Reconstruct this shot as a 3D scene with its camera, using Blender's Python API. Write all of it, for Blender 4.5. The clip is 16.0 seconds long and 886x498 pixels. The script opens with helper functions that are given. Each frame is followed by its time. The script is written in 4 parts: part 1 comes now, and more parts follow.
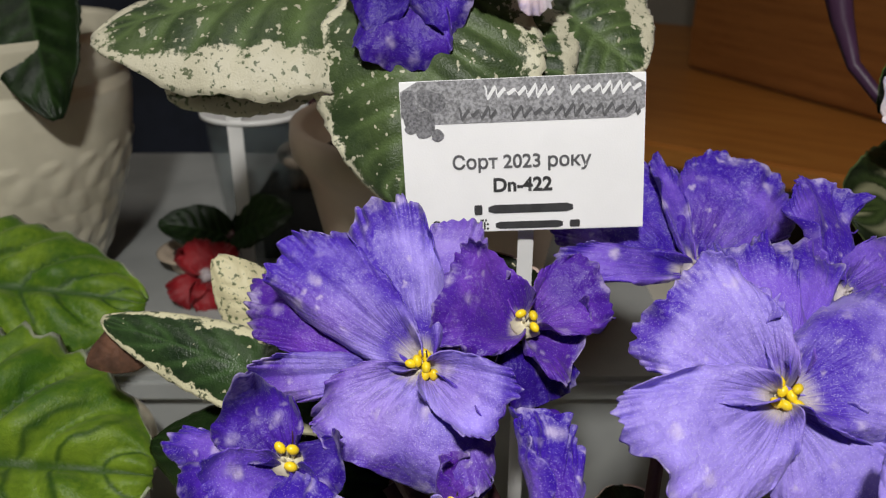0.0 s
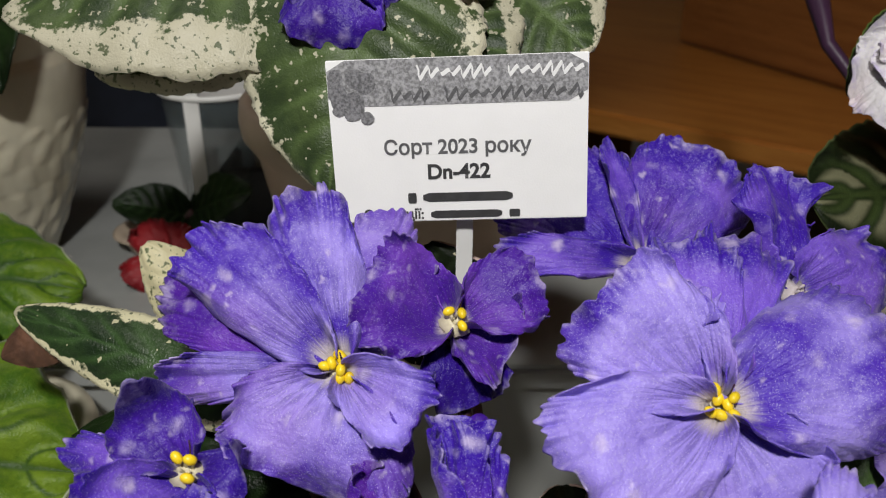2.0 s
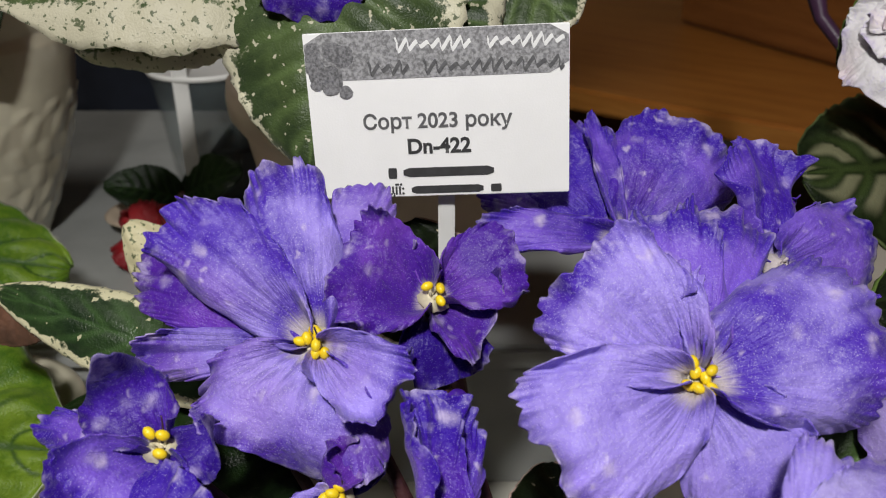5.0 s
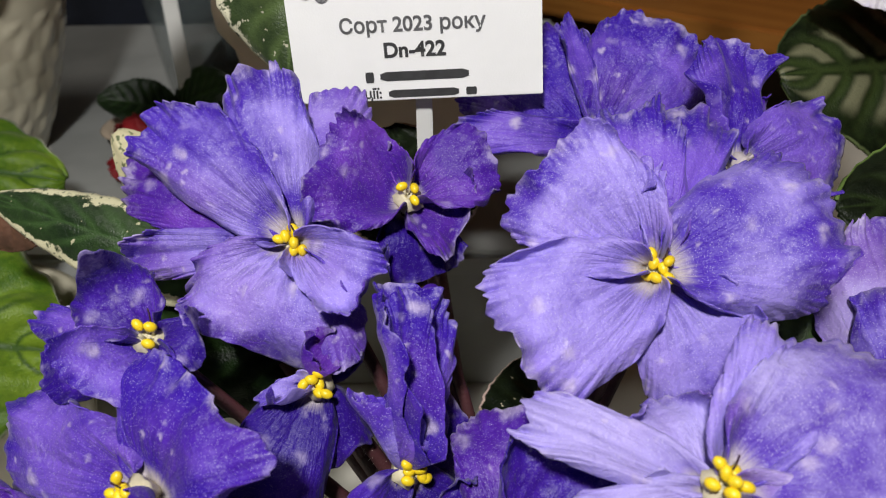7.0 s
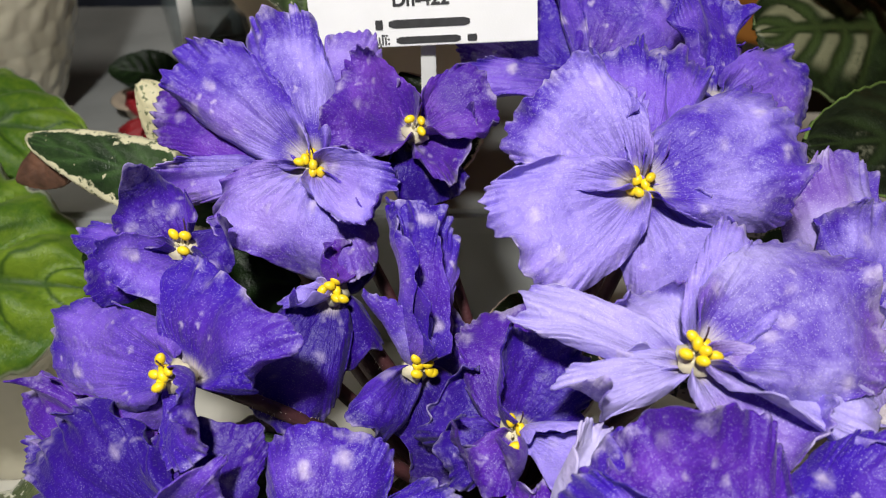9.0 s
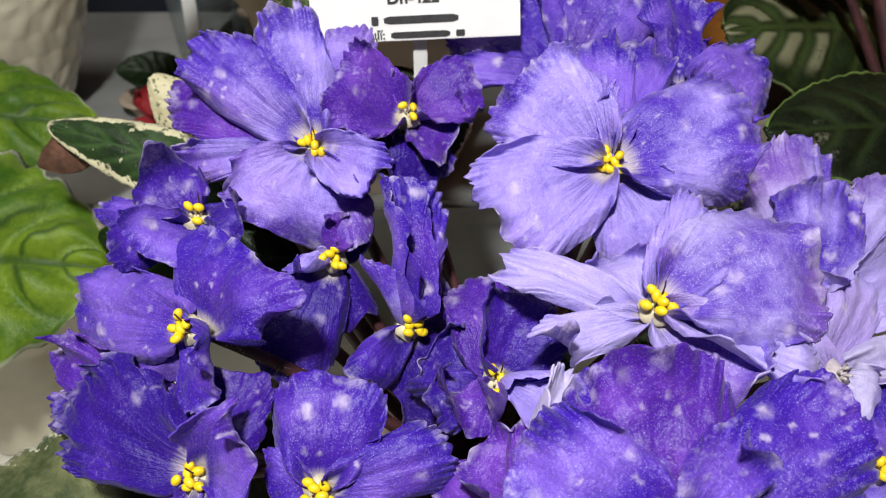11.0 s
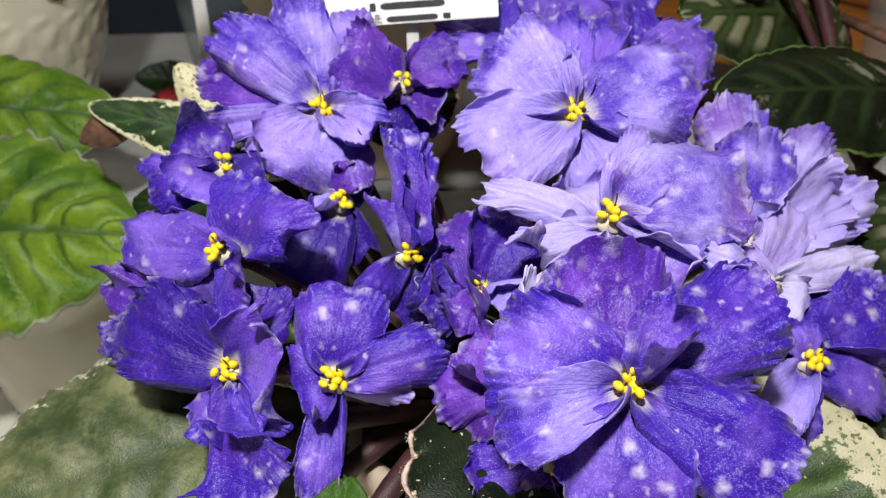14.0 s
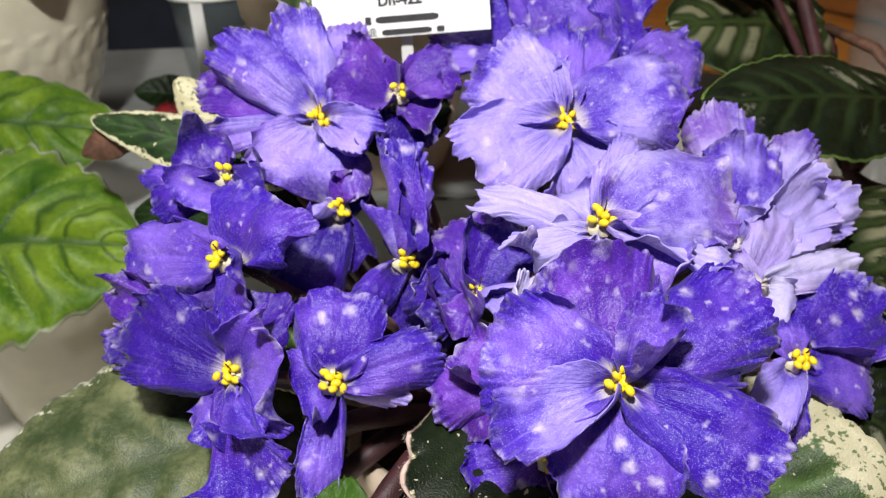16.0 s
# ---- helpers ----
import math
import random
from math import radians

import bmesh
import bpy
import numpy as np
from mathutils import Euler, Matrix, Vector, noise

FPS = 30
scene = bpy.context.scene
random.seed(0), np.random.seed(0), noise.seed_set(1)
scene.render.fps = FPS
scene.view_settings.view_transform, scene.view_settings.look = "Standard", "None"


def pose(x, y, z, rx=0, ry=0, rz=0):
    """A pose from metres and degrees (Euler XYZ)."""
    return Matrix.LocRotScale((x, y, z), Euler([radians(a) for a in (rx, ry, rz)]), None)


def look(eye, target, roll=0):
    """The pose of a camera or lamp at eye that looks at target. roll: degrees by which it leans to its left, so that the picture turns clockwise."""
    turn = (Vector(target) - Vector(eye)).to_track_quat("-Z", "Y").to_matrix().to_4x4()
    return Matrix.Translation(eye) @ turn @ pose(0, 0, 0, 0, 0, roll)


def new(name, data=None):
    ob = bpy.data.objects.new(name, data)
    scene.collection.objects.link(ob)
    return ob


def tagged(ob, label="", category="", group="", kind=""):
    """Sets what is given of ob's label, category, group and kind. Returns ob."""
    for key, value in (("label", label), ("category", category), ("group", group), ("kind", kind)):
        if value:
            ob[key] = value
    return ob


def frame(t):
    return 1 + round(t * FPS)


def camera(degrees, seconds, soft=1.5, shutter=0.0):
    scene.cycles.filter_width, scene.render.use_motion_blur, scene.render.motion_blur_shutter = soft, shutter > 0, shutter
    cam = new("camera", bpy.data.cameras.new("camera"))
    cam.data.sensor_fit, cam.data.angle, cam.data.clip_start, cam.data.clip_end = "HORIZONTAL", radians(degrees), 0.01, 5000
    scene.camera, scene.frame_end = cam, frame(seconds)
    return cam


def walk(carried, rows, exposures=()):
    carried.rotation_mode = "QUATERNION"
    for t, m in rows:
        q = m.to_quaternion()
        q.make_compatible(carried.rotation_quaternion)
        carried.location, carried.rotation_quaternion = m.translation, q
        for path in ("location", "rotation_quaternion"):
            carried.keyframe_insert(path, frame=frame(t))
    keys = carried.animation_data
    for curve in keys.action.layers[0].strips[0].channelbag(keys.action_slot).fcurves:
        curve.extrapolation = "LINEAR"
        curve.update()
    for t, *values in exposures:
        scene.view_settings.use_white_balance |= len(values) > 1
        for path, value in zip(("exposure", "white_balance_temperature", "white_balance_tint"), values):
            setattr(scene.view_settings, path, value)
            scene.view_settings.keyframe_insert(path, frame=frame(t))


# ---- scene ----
cam = camera(57.2, 16.0, soft=1.1)
METRES, EYE, TILT, LEAN, TURN = 0.17, 0.30, -24.0, 0.0, 0.0
ROWS = [
    (0.0, 0.0, 0.0, 0.0, -0.0, 0.0, -0.0),
    (0.5, 0.0397, 0.0177, 0.0113, -0.18, -0.26, 0.05),
    (1.0, 0.0636, 0.0317, 0.0263, -0.11, -1.02, 0.05),
    (1.5, 0.0933, 0.0571, 0.0343, -0.1, -1.88, -0.21),
    (2.0, 0.1077, 0.0834, 0.029, -0.21, -1.89, -0.35),
    (2.5, 0.121, 0.0994, 0.0415, -0.18, -1.97, -0.34),
    (3.0, 0.1284, 0.1041, 0.0554, -0.08, -1.96, -0.26),
    (5.5, 0.1599, 0.0895, 0.0059, 0.2, -3.88, 0.15),
    (6.0, 0.179, 0.0748, 0.0131, 0.35, -6.04, 0.44),
    (6.5, 0.1923, 0.0582, 0.0061, 0.54, -8.05, 0.56),
    (7.0, 0.1961, 0.0499, -0.0092, 0.56, -8.74, 0.66),
    (7.5, 0.192, 0.0312, -0.025, 0.48, -8.84, 0.68),
    (8.0, 0.1897, -0.0108, -0.0368, 0.19, -8.92, 0.45),
    (8.5, 0.1816, -0.0603, -0.0744, 0.17, -8.82, 0.34),
    (9.0, 0.1756, -0.0898, -0.1098, -0.03, -8.72, 0.45),
    (11.5, 0.1902, -0.2644, -0.1678, -0.3, -7.89, 0.37),
    (12.0, 0.194, -0.3079, -0.1828, -0.08, -7.66, 0.32),
    (12.5, 0.1988, -0.3491, -0.1965, 0.17, -6.66, 0.47),
    (13.0, 0.2015, -0.4068, -0.2223, 0.37, -6.02, 0.75),
    (13.5, 0.2011, -0.4467, -0.2672, 0.21, -5.73, 1.02),
    (14.0, 0.1963, -0.4742, -0.3006, -0.47, -5.68, 1.65),
    (14.5, 0.196, -0.4878, -0.3203, -0.99, -5.43, 1.94),
    (15.0, 0.1978, -0.4939, -0.3204, -0.94, -5.38, 2.12),
    (15.5, 0.2008, -0.5149, -0.313, -0.87, -5.11, 2.21),
    (16.0, 0.1992, -0.5153, -0.3089, -0.7, -4.82, 2.15),
]
walk(cam, [(t, pose(0, 0, EYE, TILT, LEAN, TURN) @ pose(METRES * x, METRES * y, METRES * z, 90 + pitch, roll, yaw)) for t, x, y, z, yaw, pitch, roll in ROWS],
     [(0.0, -0.52), (3.0, -0.58), (5.5, -0.54), (7.0, -0.44), (9.0, -0.20), (12.5, -0.06), (14.5, 0.07), (16.0, 0.15)])
cam.data.dof.use_dof, cam.data.dof.focus_distance, cam.data.dof.aperture_fstop = True, 0.205, 22.0

# ---- light ----
world = bpy.data.worlds.new("room_air")
world.use_nodes = True
world.node_tree.nodes["Background"].inputs["Color"].default_value = (0.9, 0.95, 1.0, 1)
world.node_tree.nodes["Background"].inputs["Strength"].default_value = 0.015
scene.world = world


def area_lamp(name, m, size, watts, colour):
    data = bpy.data.lights.new(name, "AREA")
    data.shape, data.size, data.energy, data.color = "DISK", size, watts, colour
    ob = new(name, data)
    ob.matrix_world = m
    return ob


area_lamp("show_lamp", look((-0.02, -0.17, 0.62), (0.02, 0.15, 0.15)), 0.05, 5.0, (1.0, 0.98, 0.95))
# Unseen fill light, added to lift the left side and the background.
area_lamp("fill_light", look((-0.5, 0.2, 1.78), (-0.2, 0.5, 0.0)), 0.7, 6.8, (1.0, 0.95, 0.88))

# ---- materials ----
TABLE, TIER = 0.0, 0.088


class Nodes:
    """A small writer of node materials."""

    def __init__(self, name):
        self.mat = bpy.data.materials.new(name)
        self.mat.use_nodes = True
        self.tree = self.mat.node_tree
        self.bsdf = self.tree.nodes["Principled BSDF"]
        self.out = self.tree.nodes["Material Output"]

    def add(self, kind, **sets):
        node = self.tree.nodes.new(kind)
        for key, value in sets.items():
            if key in node.inputs:
                self.plug(node.inputs[key], value)
            else:
                setattr(node, key, value)
        return node

    def plug(self, socket, value):
        if hasattr(value, "is_output"):
            self.tree.links.new(value, socket)
        else:
            socket.default_value = value

    def math(self, op, a, b=0.0, c=0.0):
        node = self.tree.nodes.new("ShaderNodeMath")
        node.operation = op
        for i, v in enumerate((a, b, c)):
            self.plug(node.inputs[i], v)
        return node.outputs[0]

    def ramp(self, value, lo, hi, smooth=True):
        node = self.tree.nodes.new("ShaderNodeMapRange")
        node.interpolation_type = "SMOOTHSTEP" if smooth else "LINEAR"
        self.plug(node.inputs[0], value)
        self.plug(node.inputs[1], lo)
        self.plug(node.inputs[2], hi)
        return node.outputs[0]

    def mix(self, factor, a, b):
        node = self.tree.nodes.new("ShaderNodeMix")
        node.data_type = "RGBA"
        for i, v in ((0, factor), (6, a), (7, b)):
            if isinstance(v, tuple) and len(v) == 3:
                v = (*v, 1)
            self.plug(node.inputs[i], v)
        return node.outputs[2]

    def place(self, scale=1.0):
        """Object coordinates, shifted by chance from object to object."""
        coord = self.add("ShaderNodeTexCoord").outputs["Object"]
        chance = self.add("ShaderNodeObjectInfo").outputs["Random"]
        shift = self.math("MULTIPLY", chance, 7.3)
        node = self.tree.nodes.new("ShaderNodeVectorMath")
        node.operation = "ADD"
        self.plug(node.inputs[0], coord)
        self.plug(node.inputs[1], shift)
        return node.outputs[0]

    def noise(self, where, scale, detail=3.0, rough=0.55):
        n = self.add("ShaderNodeTexNoise", Vector=where, Scale=scale, Detail=detail, Roughness=rough)
        return n.outputs["Fac"]

    def spots(self, where, scale, lo, hi, jitter=1.0):
        v = self.add("ShaderNodeTexVoronoi", voronoi_dimensions="2D", Vector=where, Scale=scale, Randomness=jitter)
        return self.ramp(v.outputs["Distance"], hi, lo)

    def bump(self, height, strength, distance):
        b = self.add("ShaderNodeBump", Height=height, Strength=strength, Distance=distance)
        self.plug(self.bsdf.inputs["Normal"], b.outputs[0])
        return b.outputs[0]

    def set(self, **sets):
        for key, value in sets.items():
            if isinstance(value, tuple) and len(value) == 3:
                value = (*value, 1)
            self.plug(self.bsdf.inputs[key.replace("_", " ")], value)

    def thin(self, colour, share):
        """Lets some light through, as petals and leaves do."""
        t = self.add("ShaderNodeBsdfTranslucent", Color=colour)
        m = self.add("ShaderNodeMixShader")
        self.plug(m.inputs[0], share)
        self.plug(m.inputs[1], self.bsdf.outputs[0])
        self.plug(m.inputs[2], t.outputs[0])
        self.plug(self.out.inputs[0], m.outputs[0])


def simple(name, colour, rough=0.5, vary=0.12, scale=40.0, bump=0.15, fine=900.0, metal=0.0, coat=0.0):
    """A plain surface with uneven tone and a fine grain."""
    k = Nodes(name)
    where = k.place()
    big, small = k.noise(where, scale), k.noise(where, fine, 2.0)
    dark = tuple(c * (1 - vary) for c in colour)
    light = tuple(min(1.0, c * (1 + vary)) for c in colour)
    k.set(Base_Color=k.mix(k.ramp(big, 0.3, 0.7), dark, light), Metallic=metal, Coat_Weight=coat)
    k.set(Roughness=k.math("MULTIPLY_ADD", small, 0.2, rough - 0.1))
    if bump:
        k.bump(small, bump, 0.0006)
    return k.mat


def petal_material(name, deep, light, flush, rim, speckle, glitter=0.42):
    k = Nodes(name)
    where = k.place()
    uv = k.add("ShaderNodeTexCoord").outputs["UV"]
    xyz = k.add("ShaderNodeSeparateXYZ", Vector=uv)
    u, v = xyz.outputs[0], xyz.outputs[1]
    soft = k.noise(where, 48.0, 2.0, 0.45)
    mottle = k.noise(where, 260.0, 4.0, 0.65)
    tone = k.math("ADD", k.math("MULTIPLY", soft, 1.0), k.math("MULTIPLY", mottle, 0.36))
    # paler in the middle of the petal, deeper towards the margin
    belly = k.math("MULTIPLY", k.ramp(u, 0.97, 0.72), k.ramp(u, 0.05, 0.35))
    tone = k.math("ADD", tone, k.math("MULTIPLY", belly, 0.22))
    own = k.add("ShaderNodeObjectInfo").outputs["Random"]
    tone = k.math("ADD", tone, k.math("MULTIPLY_ADD", own, 0.26, flush - 0.10))
    colour = k.mix(k.ramp(tone, 0.64, 1.02), deep, light)
    # a purple cast that comes and goes
    cast = k.ramp(k.noise(where, 30.0, 2.0, 0.5), 0.48, 0.70)
    colour = k.mix(k.math("MULTIPLY", cast, 0.34), colour, (0.5 * (deep[0] + light[0]) * 1.35, 0.5 * (deep[1] + light[1]) * 0.85, 0.5 * (deep[2] + light[2]) * 0.92))
    # fine veins that fan out from the throat
    fan = k.add("ShaderNodeCombineXYZ", X=k.math("MULTIPLY", v, 34.0), Y=k.math("MULTIPLY", u, 2.2), Z=k.math("MULTIPLY", soft, 1.5))
    vein = k.noise(fan.outputs[0], 1.6, 2.0)
    veined = k.math("MULTIPLY", k.ramp(vein, 0.58, 0.36), k.math("MULTIPLY", k.ramp(u, 0.75, 0.15), k.ramp(soft, 0.36, 0.56)))
    colour = k.mix(k.math("MULTIPLY", veined, 0.50), colour, tuple(c * 0.45 for c in deep))
    # pale dots
    ragged = k.add("ShaderNodeVectorMath", operation="SCALE", Vector=k.add("ShaderNodeTexNoise", Vector=where, Scale=320.0, Detail=2.0).outputs["Color"], Scale=0.0042)
    around = k.add("ShaderNodeVectorMath", operation="ADD")
    k.plug(around.inputs[0], where)
    k.plug(around.inputs[1], ragged.outputs[0])
    big = k.math("MULTIPLY", k.spots(around.outputs[0], 88.0, 0.0, 0.24), k.ramp(k.noise(where, 80.0, 1.0), 0.47, 0.64))
    small = k.math("MULTIPLY", k.spots(around.outputs[0], 150.0, 0.0, 0.18), k.ramp(k.noise(where, 60.0, 1.0), 0.53, 0.64))
    dots = k.math("MAXIMUM", k.math("MULTIPLY", big, 0.85), k.math("MULTIPLY", small, 0.7))
    colour = k.mix(k.math("MULTIPLY", dots, speckle), colour, (0.70, 0.60, 0.82))
    # frosted ruffle, in patches along the rim
    patch = k.ramp(k.noise(where, 120.0, 4.0, 0.65), 0.46, 0.64)
    edge = k.ramp(k.math("ADD", u, k.math("MULTIPLY", k.math("SUBTRACT", mottle, 0.5), 0.30)), 0.86, 1.02)
    colour = k.mix(k.math("MULTIPLY", k.math("MULTIPLY", edge, patch), rim), colour, (0.60, 0.52, 0.78))
    # pale throat
    colour = k.mix(k.ramp(k.math("ADD", u, k.math("MULTIPLY", vein, 0.10)), 0.23, 0.09), colour, (0.62, 0.55, 0.56))
    # sparkle of the petal cells, painted as tiny pale specks
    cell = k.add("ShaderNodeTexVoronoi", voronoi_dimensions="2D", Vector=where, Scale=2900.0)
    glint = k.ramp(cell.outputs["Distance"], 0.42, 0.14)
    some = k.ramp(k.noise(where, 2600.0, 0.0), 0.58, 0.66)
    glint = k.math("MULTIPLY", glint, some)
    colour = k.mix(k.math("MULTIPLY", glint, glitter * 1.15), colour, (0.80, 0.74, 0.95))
    # crepe-like pale mottling in loose patches, with highlights painted into it
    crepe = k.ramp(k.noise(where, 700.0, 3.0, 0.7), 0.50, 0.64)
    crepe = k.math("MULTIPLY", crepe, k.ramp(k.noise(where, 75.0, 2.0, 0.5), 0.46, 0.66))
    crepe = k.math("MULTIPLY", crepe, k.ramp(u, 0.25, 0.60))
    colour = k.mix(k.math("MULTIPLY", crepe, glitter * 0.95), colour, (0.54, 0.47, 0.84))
    k.set(Base_Color=colour, Roughness=0.46, Sheen_Weight=0.10, Sheen_Roughness=0.45, Specular_IOR_Level=0.34)
    pucker = k.add("ShaderNodeCombineXYZ", X=k.math("MULTIPLY", v, 16.0), Y=k.math("MULTIPLY", u, 7.0), Z=k.math("MULTIPLY", soft, 2.0))
    relief = k.math("ADD", k.math("MULTIPLY", k.math("MULTIPLY", vein, 0.42), k.ramp(u, 0.9, 0.3)), k.math("MULTIPLY", mottle, 0.50))
    relief = k.math("ADD", relief, k.math("MULTIPLY", k.noise(where, 620.0, 3.0, 0.6), 0.30))
    relief = k.math("ADD", relief, k.math("MULTIPLY", k.noise(pucker.outputs[0], 1.5, 2.0, 0.5), 0.34))
    relief = k.math("ADD", relief, k.math("MULTIPLY", k.noise(where, 150.0, 3.0, 0.55), 0.85))
    relief = k.math("ADD", relief, k.math("MULTIPLY", k.noise(where, 1500.0, 1.0), 0.15))
    k.bump(relief, 0.66, 0.0013)
    k.thin(colour, 0.20)
    return k.mat


def hazy_plastic():
    k = Nodes("hazy_clear_plastic")
    haze = k.noise(k.place(), 60.0, 3.0)
    k.set(Base_Color=(0.26, 0.32, 0.33), Roughness=0.25, Alpha=k.math("MULTIPLY_ADD", haze, 0.25, 0.05))
    return k.mat


def leaf_material(name, green, dark, pale=None, spread=0.0, speck=0.0, clear=0.2, vein=None, hem=None, gloss=0.45, contrast=0.55, panel=None, panels=0.5, sheen=0.12, vein_width=0.30):
    """Leaf: quilted green with paler veins, a pale margin of the given spread and pale or dark flecks."""
    k = Nodes(name)
    where = k.place()
    uv = k.add("ShaderNodeTexCoord").outputs["UV"]
    xyz = k.add("ShaderNodeSeparateXYZ", Vector=uv)
    u, v = xyz.outputs[0], xyz.outputs[1]
    side = k.math("ABSOLUTE", k.math("MULTIPLY_ADD", v, 2.0, -1.0))
    soft, fine = k.noise(where, 45.0, 3.0), k.noise(where, 420.0, 4.0, 0.65)
    tone = k.math("ADD", k.math("MULTIPLY", soft, 0.7), k.math("MULTIPLY", fine, 0.3))
    colour = k.mix(k.ramp(tone, 0.34, 0.66), dark, green)
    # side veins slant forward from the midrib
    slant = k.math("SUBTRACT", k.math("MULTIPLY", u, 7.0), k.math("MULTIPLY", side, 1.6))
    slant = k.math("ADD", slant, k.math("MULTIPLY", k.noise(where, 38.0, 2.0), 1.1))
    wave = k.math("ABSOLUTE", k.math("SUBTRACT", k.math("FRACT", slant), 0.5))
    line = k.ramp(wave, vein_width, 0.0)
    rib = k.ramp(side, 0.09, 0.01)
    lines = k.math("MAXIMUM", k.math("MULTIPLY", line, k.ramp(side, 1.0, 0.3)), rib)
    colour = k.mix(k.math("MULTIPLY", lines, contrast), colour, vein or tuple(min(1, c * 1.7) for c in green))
    if pale:
        rim = k.math("MAXIMUM", side, k.ramp(u, 0.80, 1.03, False))
        ragged = k.math("ADD", rim, k.math("MULTIPLY", k.math("SUBTRACT", k.noise(where, 150.0, 4.0, 0.7), 0.5), 0.75))
        margin = k.ramp(ragged, 1.03 - spread, 1.10 - spread)
        if speck:
            fleck = k.ramp(k.noise(where, 460.0, 2.0, 0.6), 0.57, 0.63)
            margin = k.math("MULTIPLY", margin, k.math("SUBTRACT", 1.0, k.math("MULTIPLY", fleck, 0.85)))
            inner = k.ramp(k.noise(where, 330.0, 2.0), 0.70 - speck * 0.06, 0.73 - speck * 0.06)
            margin = k.math("MAXIMUM", margin, k.math("MULTIPLY", inner, 0.8))
        colour = k.mix(margin, colour, pale)
    if panel:
        # pale fields between the side veins, here and there beside the midrib
        field = k.math("MULTIPLY", k.ramp(wave, 0.16, 0.40), k.math("MULTIPLY", k.ramp(side, 0.08, 0.16), k.ramp(side, 0.72, 0.46)))
        field = k.math("MULTIPLY", field, k.ramp(k.math("ADD", k.noise(where, 26.0, 1.0), k.math("MULTIPLY", fine, 0.22)), 0.76 - panels * 0.3, 0.86 - panels * 0.3))
        colour = k.mix(k.math("MULTIPLY", field, 0.9), colour, panel)
    if hem:
        colour = k.mix(k.ramp(side, 0.95, 0.985), colour, hem)
    k.set(Base_Color=colour, Roughness=gloss, Sheen_Weight=sheen, Specular_IOR_Level=0.4 if sheen else 0.16)
    relief = k.math("ADD", k.math("MULTIPLY", fine, 0.6), k.math("MULTIPLY", k.noise(where, 1500.0, 1.0), 0.4))
    k.bump(relief, 0.5, 0.0010)
    k.thin(colour, clear)
    return k.mat


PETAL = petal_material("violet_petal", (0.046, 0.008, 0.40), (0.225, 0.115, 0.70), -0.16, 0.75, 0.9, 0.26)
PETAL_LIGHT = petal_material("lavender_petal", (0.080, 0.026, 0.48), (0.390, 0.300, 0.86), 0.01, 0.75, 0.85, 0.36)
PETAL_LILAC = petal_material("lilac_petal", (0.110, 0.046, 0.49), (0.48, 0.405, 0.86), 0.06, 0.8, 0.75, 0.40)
# Paler copy of the lilac petal: light on petal undersides put into the colour.
PETAL_PALE_LIT = petal_material("lit_pale_lavender_petal", (0.34, 0.28, 0.72), (0.62, 0.57, 0.88), 0.10, 0.8, 0.3)
# Violet petal darkened for flowers in shade; also the deep blue flower behind.
PETAL_DEEP_SHADED = petal_material("deep_shaded_violet_petal", (0.028, 0.003, 0.26), (0.088, 0.022, 0.50), -0.20, 0.55, 0.5, 0.13)
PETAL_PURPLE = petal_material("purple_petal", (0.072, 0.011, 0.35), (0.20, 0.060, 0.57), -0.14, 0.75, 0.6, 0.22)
PETAL_WHITE = petal_material("white_petal", (0.76, 0.73, 0.78), (0.84, 0.82, 0.84), 0.2, 0.9, 0.0)
PETAL_PINK = petal_material("salmon_petal", (0.62, 0.13, 0.10), (0.80, 0.26, 0.20), 0.0, 0.2, 0.0, 0.05)
PETAL_RED = petal_material("red_petal", (0.22, 0.006, 0.012), (0.36, 0.015, 0.022), -0.1, 0.0, 0.0, 0.0)
POLLEN = simple("yellow_pollen_sac", (0.86, 0.62, 0.015), 0.38, 0.10, 300.0, 0.1, 2500.0)
THROAT = simple("cream_throat", (0.62, 0.56, 0.38), 0.5, 0.15, 300.0)
STYLE = simple("dark_style", (0.05, 0.02, 0.05), 0.4)
STALK = simple("maroon_stalk", (0.055, 0.017, 0.020), 0.55, 0.35, 120.0, 0.4, 1500.0)
STALK_GREEN = simple("olive_stalk", (0.16, 0.15, 0.06), 0.5, 0.3, 120.0, 0.4, 1500.0)
BUD = simple("violet_bud", (0.06, 0.012, 0.32), 0.45, 0.25, 400.0, 0.3, 1200.0)
HAIR = simple("pale_hair", (0.6, 0.55, 0.45), 0.5, 0.1, 100.0, 0.0)
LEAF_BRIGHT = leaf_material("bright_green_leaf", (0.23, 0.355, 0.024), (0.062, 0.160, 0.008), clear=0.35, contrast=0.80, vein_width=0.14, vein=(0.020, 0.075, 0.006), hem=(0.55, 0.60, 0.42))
LEAF_SMALL = leaf_material("mid_green_leaf", (0.045, 0.105, 0.012), (0.022, 0.055, 0.007), clear=0.15, contrast=0.3, sheen=0.0)
LEAF_EDGED = leaf_material("dark_green_cream_edged_leaf", (0.035, 0.075, 0.020), (0.010, 0.026, 0.008), (0.72, 0.68, 0.45), 0.28, 0.2, gloss=0.36)
LEAF_OLIVE = leaf_material("olive_leaf", (0.23, 0.245, 0.115), (0.040, 0.065, 0.020), (0.74, 0.73, 0.55), 0.085, 0.0, vein=(0.035, 0.062, 0.016), contrast=0.55)
